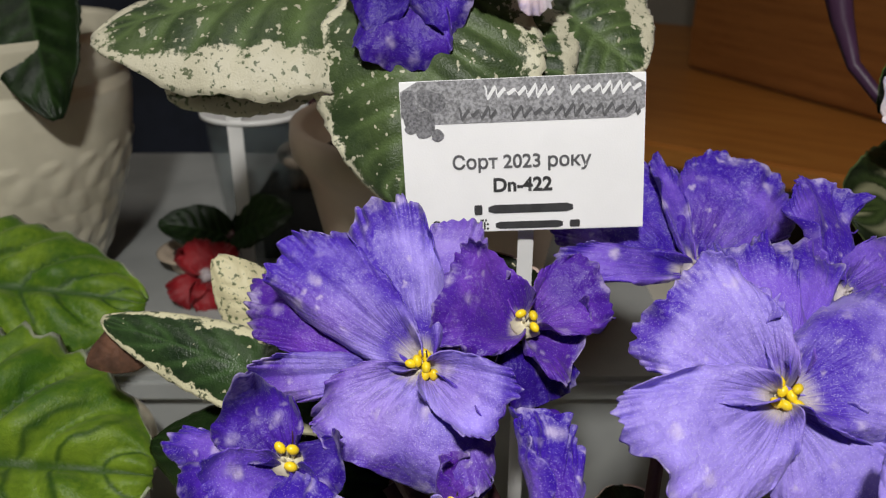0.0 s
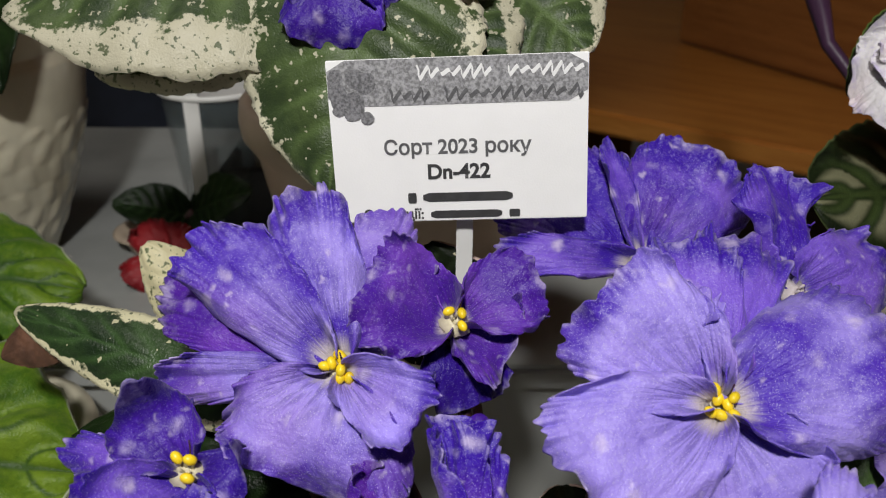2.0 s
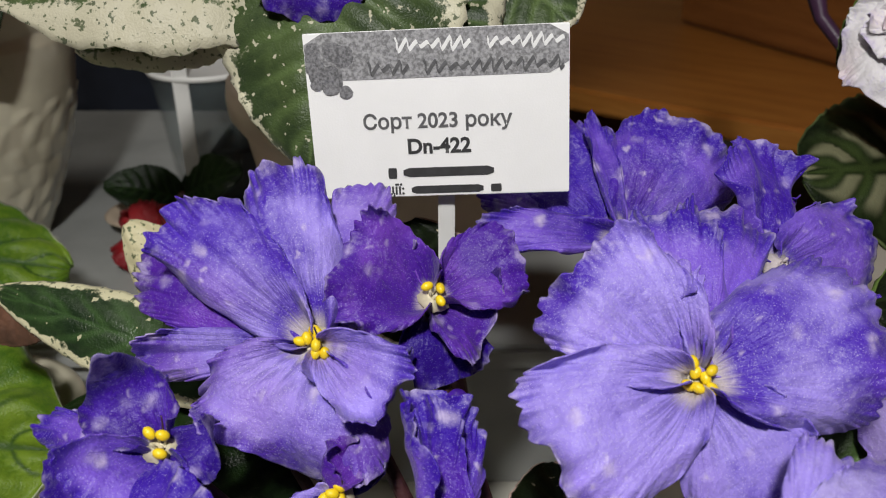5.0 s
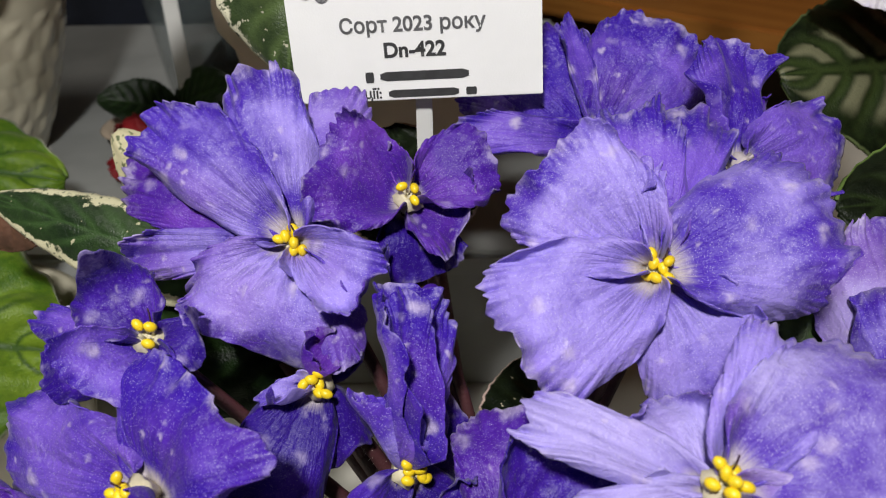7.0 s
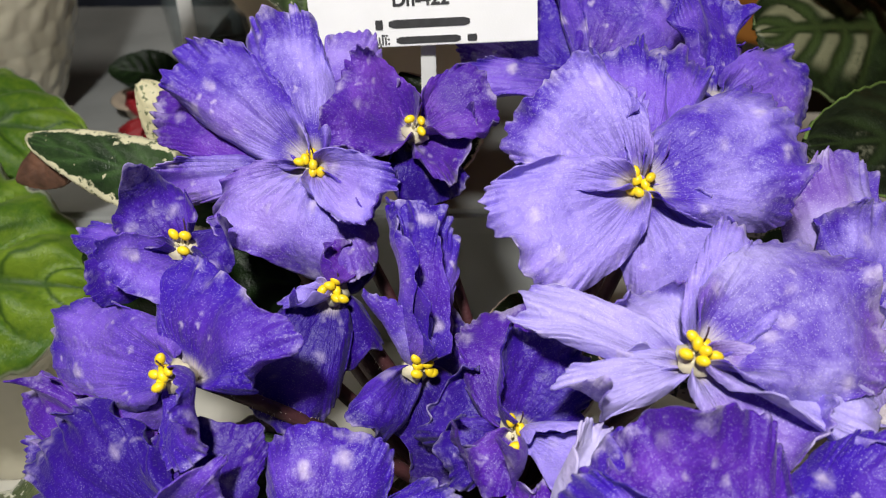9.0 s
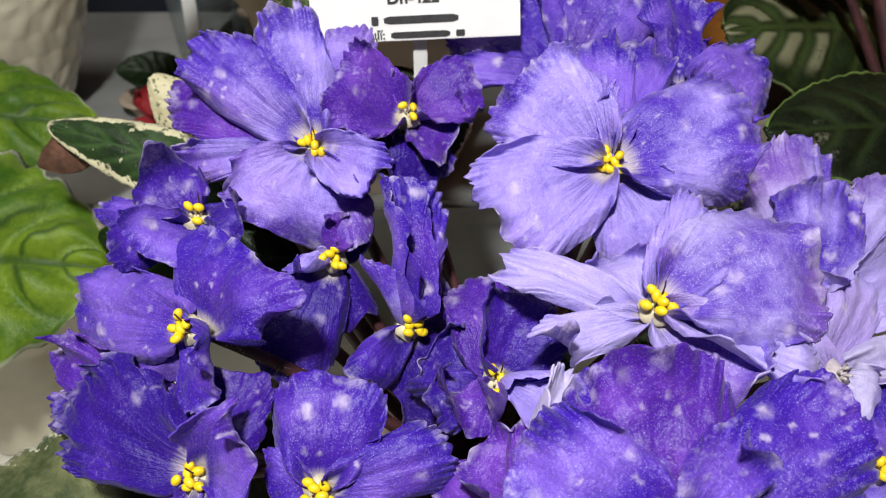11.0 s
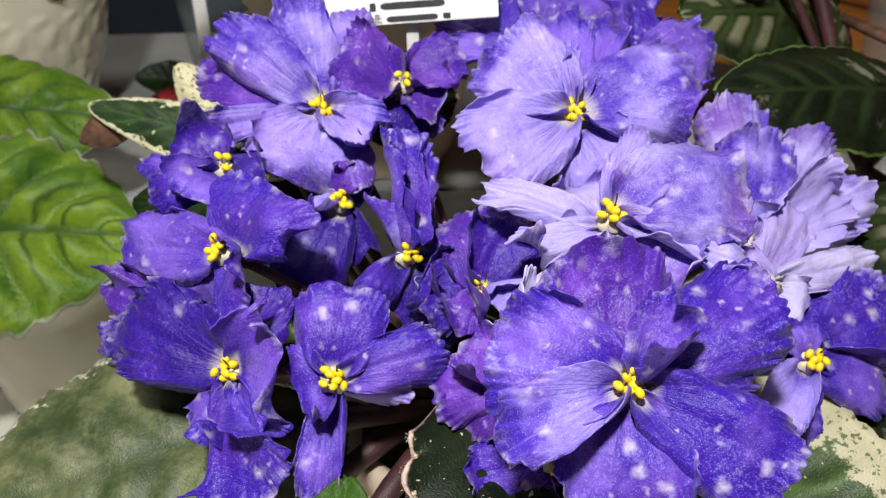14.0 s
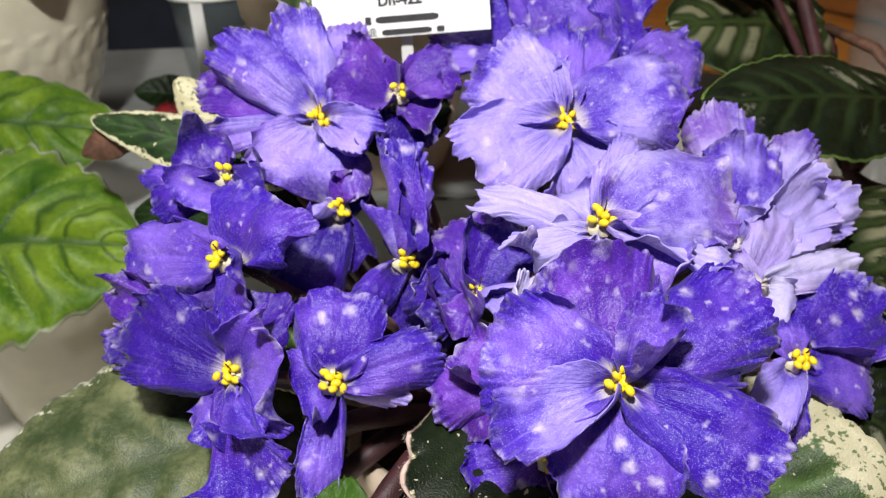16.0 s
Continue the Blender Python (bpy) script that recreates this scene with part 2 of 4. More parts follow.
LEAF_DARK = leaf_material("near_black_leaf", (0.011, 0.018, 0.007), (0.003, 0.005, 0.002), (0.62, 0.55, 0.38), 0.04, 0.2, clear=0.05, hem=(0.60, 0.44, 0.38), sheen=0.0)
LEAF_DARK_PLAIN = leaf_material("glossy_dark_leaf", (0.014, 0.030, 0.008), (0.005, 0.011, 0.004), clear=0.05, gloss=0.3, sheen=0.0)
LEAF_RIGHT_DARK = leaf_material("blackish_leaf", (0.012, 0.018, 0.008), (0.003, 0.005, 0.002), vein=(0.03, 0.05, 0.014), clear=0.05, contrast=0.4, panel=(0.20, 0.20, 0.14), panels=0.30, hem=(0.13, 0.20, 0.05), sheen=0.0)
LEAF_CREAM = leaf_material("cream_leaf_with_green_flecks", (0.07, 0.13, 0.03), (0.025, 0.05, 0.012), (0.56, 0.52, 0.34), 0.46, 0.3)
LEAF_CURL = leaf_material("cream_curled_leaf", (0.07, 0.13, 0.03), (0.025, 0.05, 0.012), (0.78, 0.72, 0.46), 1.15, 0.4)
LEAF_BACK = leaf_material("green_leaf_with_cream_margin", (0.075, 0.115, 0.035), (0.022, 0.042, 0.014), (0.58, 0.55, 0.41), 0.42, 0.9)
LEAF_BACK_GREEN = leaf_material("green_leaf_with_pale_flecks", (0.075, 0.115, 0.035), (0.028, 0.05, 0.016), (0.70, 0.67, 0.50), 0.20, 0.9)
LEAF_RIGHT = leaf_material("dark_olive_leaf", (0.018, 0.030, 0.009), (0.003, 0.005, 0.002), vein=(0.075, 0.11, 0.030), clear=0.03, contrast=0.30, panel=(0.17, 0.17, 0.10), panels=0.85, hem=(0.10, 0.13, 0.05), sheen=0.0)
CERAMIC = simple("cream_ceramic", (0.60, 0.56, 0.43), 0.22, 0.10, 30.0, 0.05, 400.0, coat=0.4)
PLASTIC_POT = simple("beige_plastic_pot", (0.52, 0.42, 0.32), 0.42, 0.12, 25.0, 0.05, 500.0)
WHITE_PLASTIC = simple("white_plastic", (0.72, 0.72, 0.70), 0.35, 0.06, 30.0, 0.03)
SOIL = simple("dark_potting_soil", (0.035, 0.022, 0.015), 0.9, 0.6, 300.0, 1.0, 800.0)
CARD = simple("white_card_stock", (0.87, 0.87, 0.87), 0.55, 0.02, 60.0, 0.08, 1800.0)
INK = simple("black_ink", (0.035, 0.035, 0.037), 0.6, 0.2, 300.0, 0.0)
INK_GREY = simple("dark_grey_ink", (0.10, 0.10, 0.105), 0.6, 0.25, 700.0, 0.0)
PRINT_GREY = simple("mid_grey_print", (0.27, 0.27, 0.28), 0.55, 0.45, 1200.0, 0.0)
PRINT_DARK = simple("dark_grey_print", (0.17, 0.17, 0.18), 0.55, 0.5, 1500.0, 0.0)
PRINT_WHITE = simple("white_print", (0.82, 0.82, 0.82), 0.55, 0.02, 200.0, 0.0)
RISER = simple("grey_board", (0.34, 0.35, 0.34), 0.45, 0.15, 14.0, 0.05, 300.0)
TABLETOP = simple("white_tabletop", (0.70, 0.68, 0.60), 0.4, 0.08, 9.0, 0.05, 300.0)
BLACK_PLASTIC = simple("black_plastic", (0.012, 0.012, 0.013), 0.5, 0.3, 40.0, 0.1)
NAVY = simple("navy_cloth", (0.012, 0.016, 0.028), 0.85, 0.4, 12.0, 0.3, 500.0)
PLASTER = simple("cream_plaster", (0.55, 0.50, 0.42), 0.8, 0.06, 3.0, 0.2, 200.0)
FLOORING = simple("brown_floor", (0.10, 0.06, 0.035), 0.5, 0.3, 6.0, 0.1, 120.0)
CLEAR_CUP = hazy_plastic()
BROWN_DRY = simple("dry_brown_leaf_underside", (0.10, 0.045, 0.025), 0.7, 0.4, 150.0, 0.4, 900.0)


def wood_material(name, dark, light):
    k = Nodes(name)
    coord = k.add("ShaderNodeTexCoord").outputs["Object"]
    stretch = k.add("ShaderNodeMapping", Vector=coord, Scale=(2.0, 30.0, 30.0))
    grain = k.noise(stretch.outputs[0], 3.0, 5.0, 0.6)
    fine = k.noise(stretch.outputs[0], 22.0, 2.0)
    tone = k.math("ADD", k.math("MULTIPLY", grain, 0.7), k.math("MULTIPLY", fine, 0.3))
    k.set(Base_Color=k.mix(k.ramp(tone, 0.3, 0.7), dark, light), Roughness=0.42)
    k.bump(fine, 0.15, 0.001)
    return k.mat


WOOD = wood_material("orange_brown_wood", (0.48, 0.17, 0.030), (0.68, 0.29, 0.060))
# Darker copy of the bench wood, with shadow put into its colour.
WOOD_SHADED = wood_material("shaded_brown_wood", (0.27, 0.10, 0.027), (0.42, 0.17, 0.045))


# ---- builders ----
def mesh_of(name, verts, faces, material, uvs=None, smooth=True):
    data = bpy.data.meshes.new(name)
    data.from_pydata([tuple(v) for v in verts], [], faces)
    data.materials.append(material)
    if uvs is not None:
        layer = data.uv_layers.new(name="map")
        index = np.empty(len(data.loops), dtype=np.int32)
        data.loops.foreach_get("vertex_index", index)
        layer.data.foreach_set("uv", np.asarray(uvs, dtype=np.float32)[index].ravel())
    data.polygons.foreach_set("use_smooth", [smooth] * len(data.polygons))
    data.update()
    return data


def part(name, data, parent=None, label="", m=None):
    ob = new(name, data)
    if parent is not None:
        ob.parent = parent
    if m is not None:
        ob.matrix_basis = m
    if label:
        tagged(ob, label)
    return ob


def thing(name, at, label, category, group="", kind=""):
    ob = new(name)
    ob.empty_display_size = 0.02
    ob.matrix_basis = Matrix.Translation(at)
    return tagged(ob, label, category, group, kind)


def slab(points, uvs, rows, cols, thick):
    """Closes a grid of points into a thin sheet with a back and a rim."""
    p = np.asarray(points).reshape(rows, cols, 3)
    du = np.gradient(p, axis=0)
    dv = np.gradient(p, axis=1)
    n = np.cross(du, dv)
    n /= np.linalg.norm(n, axis=2, keepdims=True) + 1e-12
    front = (p + n * thick / 2).reshape(-1, 3)
    back = (p - n * thick / 2).reshape(-1, 3)
    total = rows * cols
    faces = []
    for i in range(rows - 1):
        for j in range(cols - 1):
            a, b, c, d = i * cols + j, (i + 1) * cols + j, (i + 1) * cols + j + 1, i * cols + j + 1
            faces.append((a, b, c, d))
            faces.append((total + d, total + c, total + b, total + a))
    ring = [j for j in range(cols)] + [i * cols + cols - 1 for i in range(1, rows)]
    ring += [(rows - 1) * cols + j for j in range(cols - 2, -1, -1)] + [i * cols for i in range(rows - 2, 0, -1)]
    for a, b in zip(ring, ring[1:] + ring[:1]):
        faces.append((a, b, total + b, total + a))
    return np.vstack((front, back)), faces, np.vstack((uvs, uvs))


def wobble(x, y, z, seed):
    return noise.noise(Vector((x + seed * 3.17, y - seed * 1.31, z + seed * 0.77)))


def petal_data(length, width, rise, twist, cup, seed, material, ruffle=1.0, rows=20, cols=216):
    """A fan-shaped petal along +x, its face to +z, softly cupped, with a frilled and finely notched rim."""
    rng = random.Random(seed)
    size = (length + width) / 2
    around = 1.3 * size
    wide, fine, nick = around / 0.0080, around / 0.0041, around / 0.0017
    k1, f1 = rng.uniform(2.0, 3.4), rng.uniform(0, 6.28)
    a1 = (0.022 + 0.024 * ruffle) * size * rng.uniform(0.7, 1.3)
    frill = ruffle * min(0.0060, 0.17 * size)
    square = rng.uniform(0.72, 0.90)
    bow = rng.uniform(0.4, 1.0) * 0.11 * size
    roll = rng.uniform(-0.17, -0.03) * size
    twist_at = radians(twist)
    pts, uvs = [], []
    for j in range(cols):
        v = 2 * j / (cols - 1) - 1
        ang = v * radians(162)
        env = 1 - abs(v) ** 5
        lobe = 1 + 0.10 * wobble(v * 2.2, 0.3, 1.0, seed) * env
        cut = ruffle * (0.0008 * wobble(v * wide, 5.0, 0.0, seed) + 0.0017 * wobble(v * fine, 2.0, 0.0, seed) + 0.0013 * wobble(v * nick, 8.0, 0.0, seed)) / size * env
        strong = env * (0.35 + 1.5 * abs(wobble(v * 2.8, 9.0, 2.0, seed)))
        wave = frill * strong * (0.8 * wobble(v * wide, 0.0, 7.0, seed) + 1.25 * wobble(v * fine, 3.0, 7.0, seed))
        crimp = env * ruffle * 0.0007 * math.sin(6.28 * v * around / 0.0027 + 3.0 * wobble(v * 6.0, 2.0, 15.0, seed)) * (0.4 + 1.6 * abs(wobble(v * 4.0, 1.0, 13.0, seed)))
        over = env * max(0.0, wobble(v * 3.1, 6.0, 11.0, seed) - 0.08) * 0.030 * ruffle
        pleat = math.sin(k1 * v * 1.6 + f1 + 1.2 * wobble(v * 2.0, 4.0, 6.0, seed)) * env
        ridge = 0.014 * size * wobble(v * 7.5, 0.6, 5.0, seed) * env
        co, si = math.cos(ang), math.sin(ang)
        co = math.copysign(abs(co) ** square, co)
        si = math.copysign(abs(si) ** square, si)
        px = length * (0.63 + (0.37 if co > 0 else 0.60) * co)
        py = width / 2 * si * (1.0 + 0.16 * co)
        for i in range(rows):
            s = 1 - (1 - i / (rows - 1)) ** 1.45
            s_in = 0.05 + 0.95 * s
            reach = 1 + (lobe - 1) * s ** 3 + (cut + 0.35 * crimp / size) * s ** 7 - 0.3 * over / size * s ** 10
            x = px * s_in * reach
            y = py * (s_in ** 0.78) * reach
            mid = y / (width / 2)
            z = rise * s ** 1.5 + 1.7 * cup * size * mid * mid * s - 0.045 * size * math.exp(-(mid * 7) ** 2) * s * (1 - s) * 2
            z += bow * math.sin(s * 2.9) + roll * s ** 4 * env
            z += a1 * s ** 1.8 * pleat + ridge * s ** 1.2
            z += wave * s ** 6.5 + over * s ** 9 + crimp * s ** 9
            z += 0.10 * size * s * wobble(x / size * 2.2, y / size * 2.2, 3.0, seed) + (0.0022 * wobble(x / 0.009, y / 0.009, 5.0, seed) + 0.0010 * wobble(x / 0.0042, y / 0.0042, 6.0, seed)) * s ** 1.5
            z -= 0.0022 * (1 - s) ** 3
            a = twist_at * s ** 0.8
            y, z = y * math.cos(a) - z * math.sin(a), y * math.sin(a) + z * math.cos(a)
            pts.append((x, y, z))
            uvs.append((s * (0.25 + 0.75 * (1 - abs(v) ** 3)), (v + 1) / 2))
    # rows run out from the throat, columns round the rim
    pts = np.asarray(pts).reshape(cols, rows, 3).transpose(1, 0, 2).reshape(-1, 3)
    uvs = np.asarray(uvs).reshape(cols, rows, 2).transpose(1, 0, 2).reshape(-1, 2)
    verts, faces, uv = slab(pts, uvs, rows, cols, 0.00035)
    return mesh_of("petal", verts, faces, material, uv)


def blob(verts, faces, centre, axes, rings=6, segs=8):
    """Adds an ellipsoid with the given half-axis vectors."""
    base = len(verts)
    c, (a, b, d) = Vector(centre), axes
    for i in range(rings + 1):
        th = math.pi * i / rings
        for j in range(segs):
            ph = 2 * math.pi * j / segs
            verts.append(c + a * (math.sin(th) * math.cos(ph)) + b * (math.sin(th) * math.sin(ph)) + d * math.cos(th))
    for i in range(rings):
        for j in range(segs):
            p, q = base + i * segs + j, base + i * segs + (j + 1) % segs
            faces.append((p, p + segs, q + segs, q))


def tube(verts, faces, path, radii, segs=8):
    """Adds a round tube along a path of points."""
    base = len(verts)
    path = [Vector(p) for p in path]
    for i, p in enumerate(path):
        d = (path[min(i + 1, len(path) - 1)] - path[max(i - 1, 0)]).normalized()
        s = d.cross(Vector((0.31, 0.17, 0.93))).normalized()
        t = d.cross(s)
        r = radii[i] if hasattr(radii, "__len__") else radii
        for j in range(segs):
            a = 2 * math.pi * j / segs
            verts.append(p + s * (r * math.cos(a)) + t * (r * math.sin(a)))
    for i in range(len(path) - 1):
        for j in range(segs):
            a, b = base + i * segs + j, base + i * segs + (j + 1) % segs
            faces.append((a, b, b + segs, a + segs))
    faces.append(tuple(base + j for j in reversed(range(segs))))
    top = base + (len(path) - 1) * segs
    faces.append(tuple(top + j for j in range(segs)))


def arc(a, b, sag, n=12):
    """A path from a to b that bows by the vector sag."""
    a, b, sag = Vector(a), Vector(b), Vector(sag)
    return [a.lerp(b, i / (n - 1)) + sag * (4 * (i / (n - 1)) * (1 - i / (n - 1))) for i in range(n)]


def frame_of(normal):
    n = Vector(normal).normalized()
    e = Vector((0, 0, 1)).cross(n).normalized()
    return e, n.cross(e), n


def pollen_sac():
    verts, faces = [], []
    blob(verts, faces, (-0.0003, 0, 0), (Vector((0.00118, 0, 0)), Vector((0, 0.00122, 0)), Vector((0, 0, 0.00160))), 7, 9)
    return mesh_of("pollen_sac", verts, faces, POLLEN)


SAC = pollen_sac()


def stamens(flower, seed, count=6, spread=0.0029):
    """The pollen sacs of a flower, a loose cluster on the throat's filaments."""
    rng = random.Random(seed)
    for i in range(count):
        a = i * 2.4 + rng.uniform(-0.4, 0.4)
        r = spread * math.sqrt((i + 0.35) / count) * 1.25
        at = (r * math.cos(a), r * math.sin(a), 0.0045 + rng.uniform(-0.0009, 0.0009))
        part("pollen_sac", SAC, flower, "", pose(*at, rng.uniform(35, 120), rng.uniform(-50, 50), rng.uniform(0, 360)))


def throat(seed, material):
    verts, faces = [], []
    segs, prof = 16, ((0.0008, 0.0012), (0.0016, 0.0022), (0.0022, 0.0014), (0.0040, 0.0002), (0.0034, -0.0012), (0.0022, -0.0045), (0.0010, -0.0062))
    for r, z in prof:
        for j in range(segs):
            a = 2 * math.pi * j / segs
            w = 1 + 0.12 * math.sin(5 * a + seed)
            verts.append((r * w * math.cos(a), r * w * math.sin(a), z))
    for i in range(len(prof) - 1):
        for j in range(segs):
            faces.append((i * segs + j, (i + 1) * segs + j, (i + 1) * segs + (j + 1) % segs, i * segs + (j + 1) % segs))
    faces.append(tuple(range(segs)))
    faces.append(tuple((len(prof) - 1) * segs + j for j in reversed(range(segs))))
    for k in range(4):
        a = k * 1.6 + seed
        tube(verts, faces, [(0.001 * math.cos(a), 0.001 * math.sin(a), 0.001), (0.0016 * math.cos(a), 0.0016 * math.sin(a), 0.0042)], 0.0004, 5)
    return mesh_of("flower", verts, faces, material)


FLOWER_COUNT = [0]
FLOWER_LABELS = {
    "violet_petal": "blue-violet ruffled flower with pale dots",
    "lavender_petal": "lavender ruffled flower with pale dots and yellow centre",
    "lilac_petal": "pale lilac ruffled flower with whitish dots",
    "deep_shaded_violet_petal": "violet flower darkened as in shade, with faint pale dots",
    "purple_petal": "purple half-folded ruffled flower",
}


def violet(plant, centre, normal, petals, material=None, crown=None, sacs=6, label="", ruffle=1.0, stalk=True, hairy=False):
    """One flower: throat, stamens, style, petals (turn, length, width, rise, twist, cup; millimetres and degrees) and its stalk."""
    material = material or PETAL
    label = label or FLOWER_LABELS.get(material.name, "")
    FLOWER_COUNT[0] += 1
    seed = FLOWER_COUNT[0]
    e, f, n = frame_of(normal)
    m = Matrix.Translation(Vector(centre) - Vector(plant.location)) @ Matrix((e, f, n)).transposed().to_4x4()
    flower = part("flower", throat(seed, THROAT if sacs else material), plant, label, m)
    step = min(0.0013, 0.009 / len(petals))
    for i, (turn, length, width, rise, twist, *more) in enumerate(petals):
        cup = more[0] if more else -0.04
        mat = more[1] if len(more) > 1 else material
        data = petal_data(length / 1000, width / 1000, rise / 1000, twist, cup, seed * 17 + i * 5, mat, ruffle)
        part("petal", data, flower, "", Matrix.Translation((0, 0, step * i - 0.0040)) @ Matrix.Rotation(radians(turn), 4, "Z"))
    if sacs:
        stamens(flower, seed, sacs)
        verts, faces = [], []
        tube(verts, faces, arc((0, 0.0006, 0.001), (0.0012, 0.0035, 0.0085), (0.0004, 0, 0.0004), 6), 0.00022, 5)
        part("style", mesh_of("style", verts, faces, STYLE), flower, "thin dark style")
    if stalk and crown is not None:
        start = Vector(centre) - n * 0.005 - Vector(plant.location)
        end = Vector(crown) - Vector(plant.location)
        verts, faces = [], []
        path = arc(end, start, -n * 0.006 + Vector((0, 0, 0.004)), 14)
        tube(verts, faces, path, [0.0027 - 0.0010 * i / 13 for i in range(14)], 8)
        ob = part("flower_stalk", mesh_of("flower_stalk", verts, faces, STALK), plant, "maroon hairy flower stalk")
        if hairy:
            hair_coat(ob, path, 0.0020, 260, seed)
    return flower


def hair_coat(parent, path, radius, count, seed, size=0.0011):
    """Short fine hairs that stand off a stalk."""
    rng = random.Random(seed)
    verts, faces = [], []
    for _ in range(count):
        i = rng.randrange(len(path) - 1)
        p = path[i].lerp(path[i + 1], rng.random())
        d = (path[i + 1] - path[i]).normalized()
        a = Vector((rng.gauss(0, 1), rng.gauss(0, 1), rng.gauss(0, 1)))
        a = (a - d * a.dot(d)).normalized()
        b = a.cross(d) * 0.00007
        foot = p + a * radius * 0.8
        k = len(verts)
        verts += [foot + b, foot - b, foot + d * 0.00010, foot + a * size * rng.uniform(0.6, 1.3) + d * rng.uniform(-0.0003, 0.0003)]
        faces += [(k, k + 1, k + 3), (k + 1, k + 2, k + 3), (k + 2, k, k + 3)]
    tagged(part("hair", mesh_of("hair", verts, faces, HAIR), parent), kind="stuff")


def leaf_data(base, tip, up, width, arch, material, seed, fold=0.12, quilt=0.035, scallop=0.02, teeth=95.0, rows=44, cols=29, blunt=0.75, curl=0.0, rib=7.0, frill=0.0):
    """An oval leaf from base to tip; arch lifts its middle, fold its sides, quilt swells it between the veins."""
    base, tip, up = Vector(base), Vector(tip), Vector(up).normalized()
    axis = tip - base
    length = axis.length
    axis.normalize()
    side = axis.cross(up).normalized()
    up = side.cross(axis)
    pts, uvs = [], []
    for i in range(rows):
        u = i / (rows - 1)
        uu = 0.012 + 0.98 * u
        shape = math.sin(math.pi * uu ** blunt) ** 0.62
        for j in range(cols):
            v = 2 * j / (cols - 1) - 1
            edge = abs(v)
            w = width / 2 * shape * (1 + scallop * math.sin(uu * teeth + (2 if v > 0 else 0)) * edge ** 6 + 0.04 * wobble(uu * 5, v * 2, 0, seed))
            heart = -0.05 * length * edge ** 2 * (1 - uu) ** 2
            slant = rib * u - 1.6 * edge
            swell = abs(math.sin(math.pi * slant)) ** 0.7 * quilt * width * (1 - edge ** 4) * min(1.0, edge * 5)
            z = arch * length * 4 * uu * (1 - uu) + (fold * width * edge ** 1.6 + swell) * shape
            z += 0.02 * width * wobble(uu * 3, v * 3, 1.5, seed) * edge * 2 + 0.018 * width * math.sin(uu * 26 + seed) * edge ** 5
            z += frill * width * edge ** 7 * (math.sin(uu * 44 + (1.3 if v > 0 else 0)) + 0.6 * math.sin(uu * 71 + seed))
            z -= curl * length * max(0.0, uu - 0.55) ** 2 * 2
            pts.append(base + axis * (uu * length + heart) + side * (w * v) + up * z)
            uvs.append((u, (v + 1) / 2))
    verts, faces, uv = slab(pts, uvs, rows, cols, 0.0011)
    return mesh_of("leaf", verts, faces, material, uv)


def leaf(plant, base, tip, up, width, arch=0.05, material=None, label="", crown=None, fringe=0, stem=None, thick=0.0034, **shape):
    FLOWER_COUNT[0] += 1
    o = Vector(plant.location)
    ob = part("leaf", leaf_data(Vector(base) - o, Vector(tip) - o, up, width, arch, material, FLOWER_COUNT[0], **shape), plant, label)
    if fringe:
        rim = [ob.data.vertices[i * 29 + j].co.copy() for j in (0, 28) for i in range(44)]
        hair_coat(ob, rim[:44], 0.0006, fringe, 5, 0.0009)
        hair_coat(ob, rim[44:], 0.0006, fringe, 6, 0.0009)
    if crown is not None:
        verts, faces = [], []
        tube(verts, faces, arc(Vector(crown) - o, Vector(base) - o, (0, 0, -0.004), 10), thick, 8)
        part("leaf_stalk", mesh_of("leaf_stalk", verts, faces, stem or STALK), plant)
    return ob


def turned(profile, material, segs=64, name="pot", wave=None):
    """A turned body from a profile of radius and height."""
    verts, faces = [], []
    for r, z in profile:
        for j in range(segs):
            a = 2 * math.pi * j / segs
            k = wave(a, z) if wave else 0.0
            verts.append(((r + k) * math.cos(a), (r + k) * math.sin(a), z))
    for i in range(len(profile) - 1):
        for j in range(segs):
            a, b = i * segs + j, i * segs + (j + 1) % segs
            faces.append((a, b, b + segs, a + segs))
    faces.append(tuple(reversed(range(segs))))
    top = (len(profile) - 1) * segs
    faces.append(tuple(top + j for j in range(segs)))
    return mesh_of(name, verts, faces, material)


def pot_profile(foot, rim, height, lip=0.004, wall=0.003):
    out = [(foot * 0.96, 0), (foot, 0.002)]
    for i in range(1, 9):
        q = i / 9
        out.append((foot + (rim - foot) * q ** 0.9, height * 0.9 * q))
    out += [(rim + lip, height * 0.88), (rim + lip * 1.2, height * 0.94), (rim + lip, height), (rim, height + 0.001), (rim - wall, height - 0.001), (rim - wall - 0.003, height * 0.8)]
    return out


def add_pot(plant, foot, rim, height, material, label, wave=None, profile=None):
    pot = part("pot", turned(profile or pot_profile(foot, rim, height), material, 220 if wave else 96, "pot", wave), plant, label)
    soil = turned([(rim * 0.3, height * 0.80), (rim * 0.93, height * 0.815), (rim * 0.90, height * 0.84), (rim * 0.4, height * 0.87)], SOIL, 32, "soil")
    part("soil", soil, plant, "dark crumbly potting soil")
    return pot


def box(name, size, at, material, parent=None, label="", bevel=0.002, turn=0.0):
    bm = bmesh.new()
    bmesh.ops.create_cube(bm, size=1.0)
    bmesh.ops.scale(bm, vec=size, verts=bm.verts)
    if bevel:
        bmesh.ops.bevel(bm, geom=bm.edges[:], offset=bevel, segments=2, affect="EDGES")
    data = bpy.data.meshes.new(name)
    bm.to_mesh(data)
    bm.free()
    data.materials.append(material)
    return part(name, data, parent, label, pose(*at, 0, 0, turn))


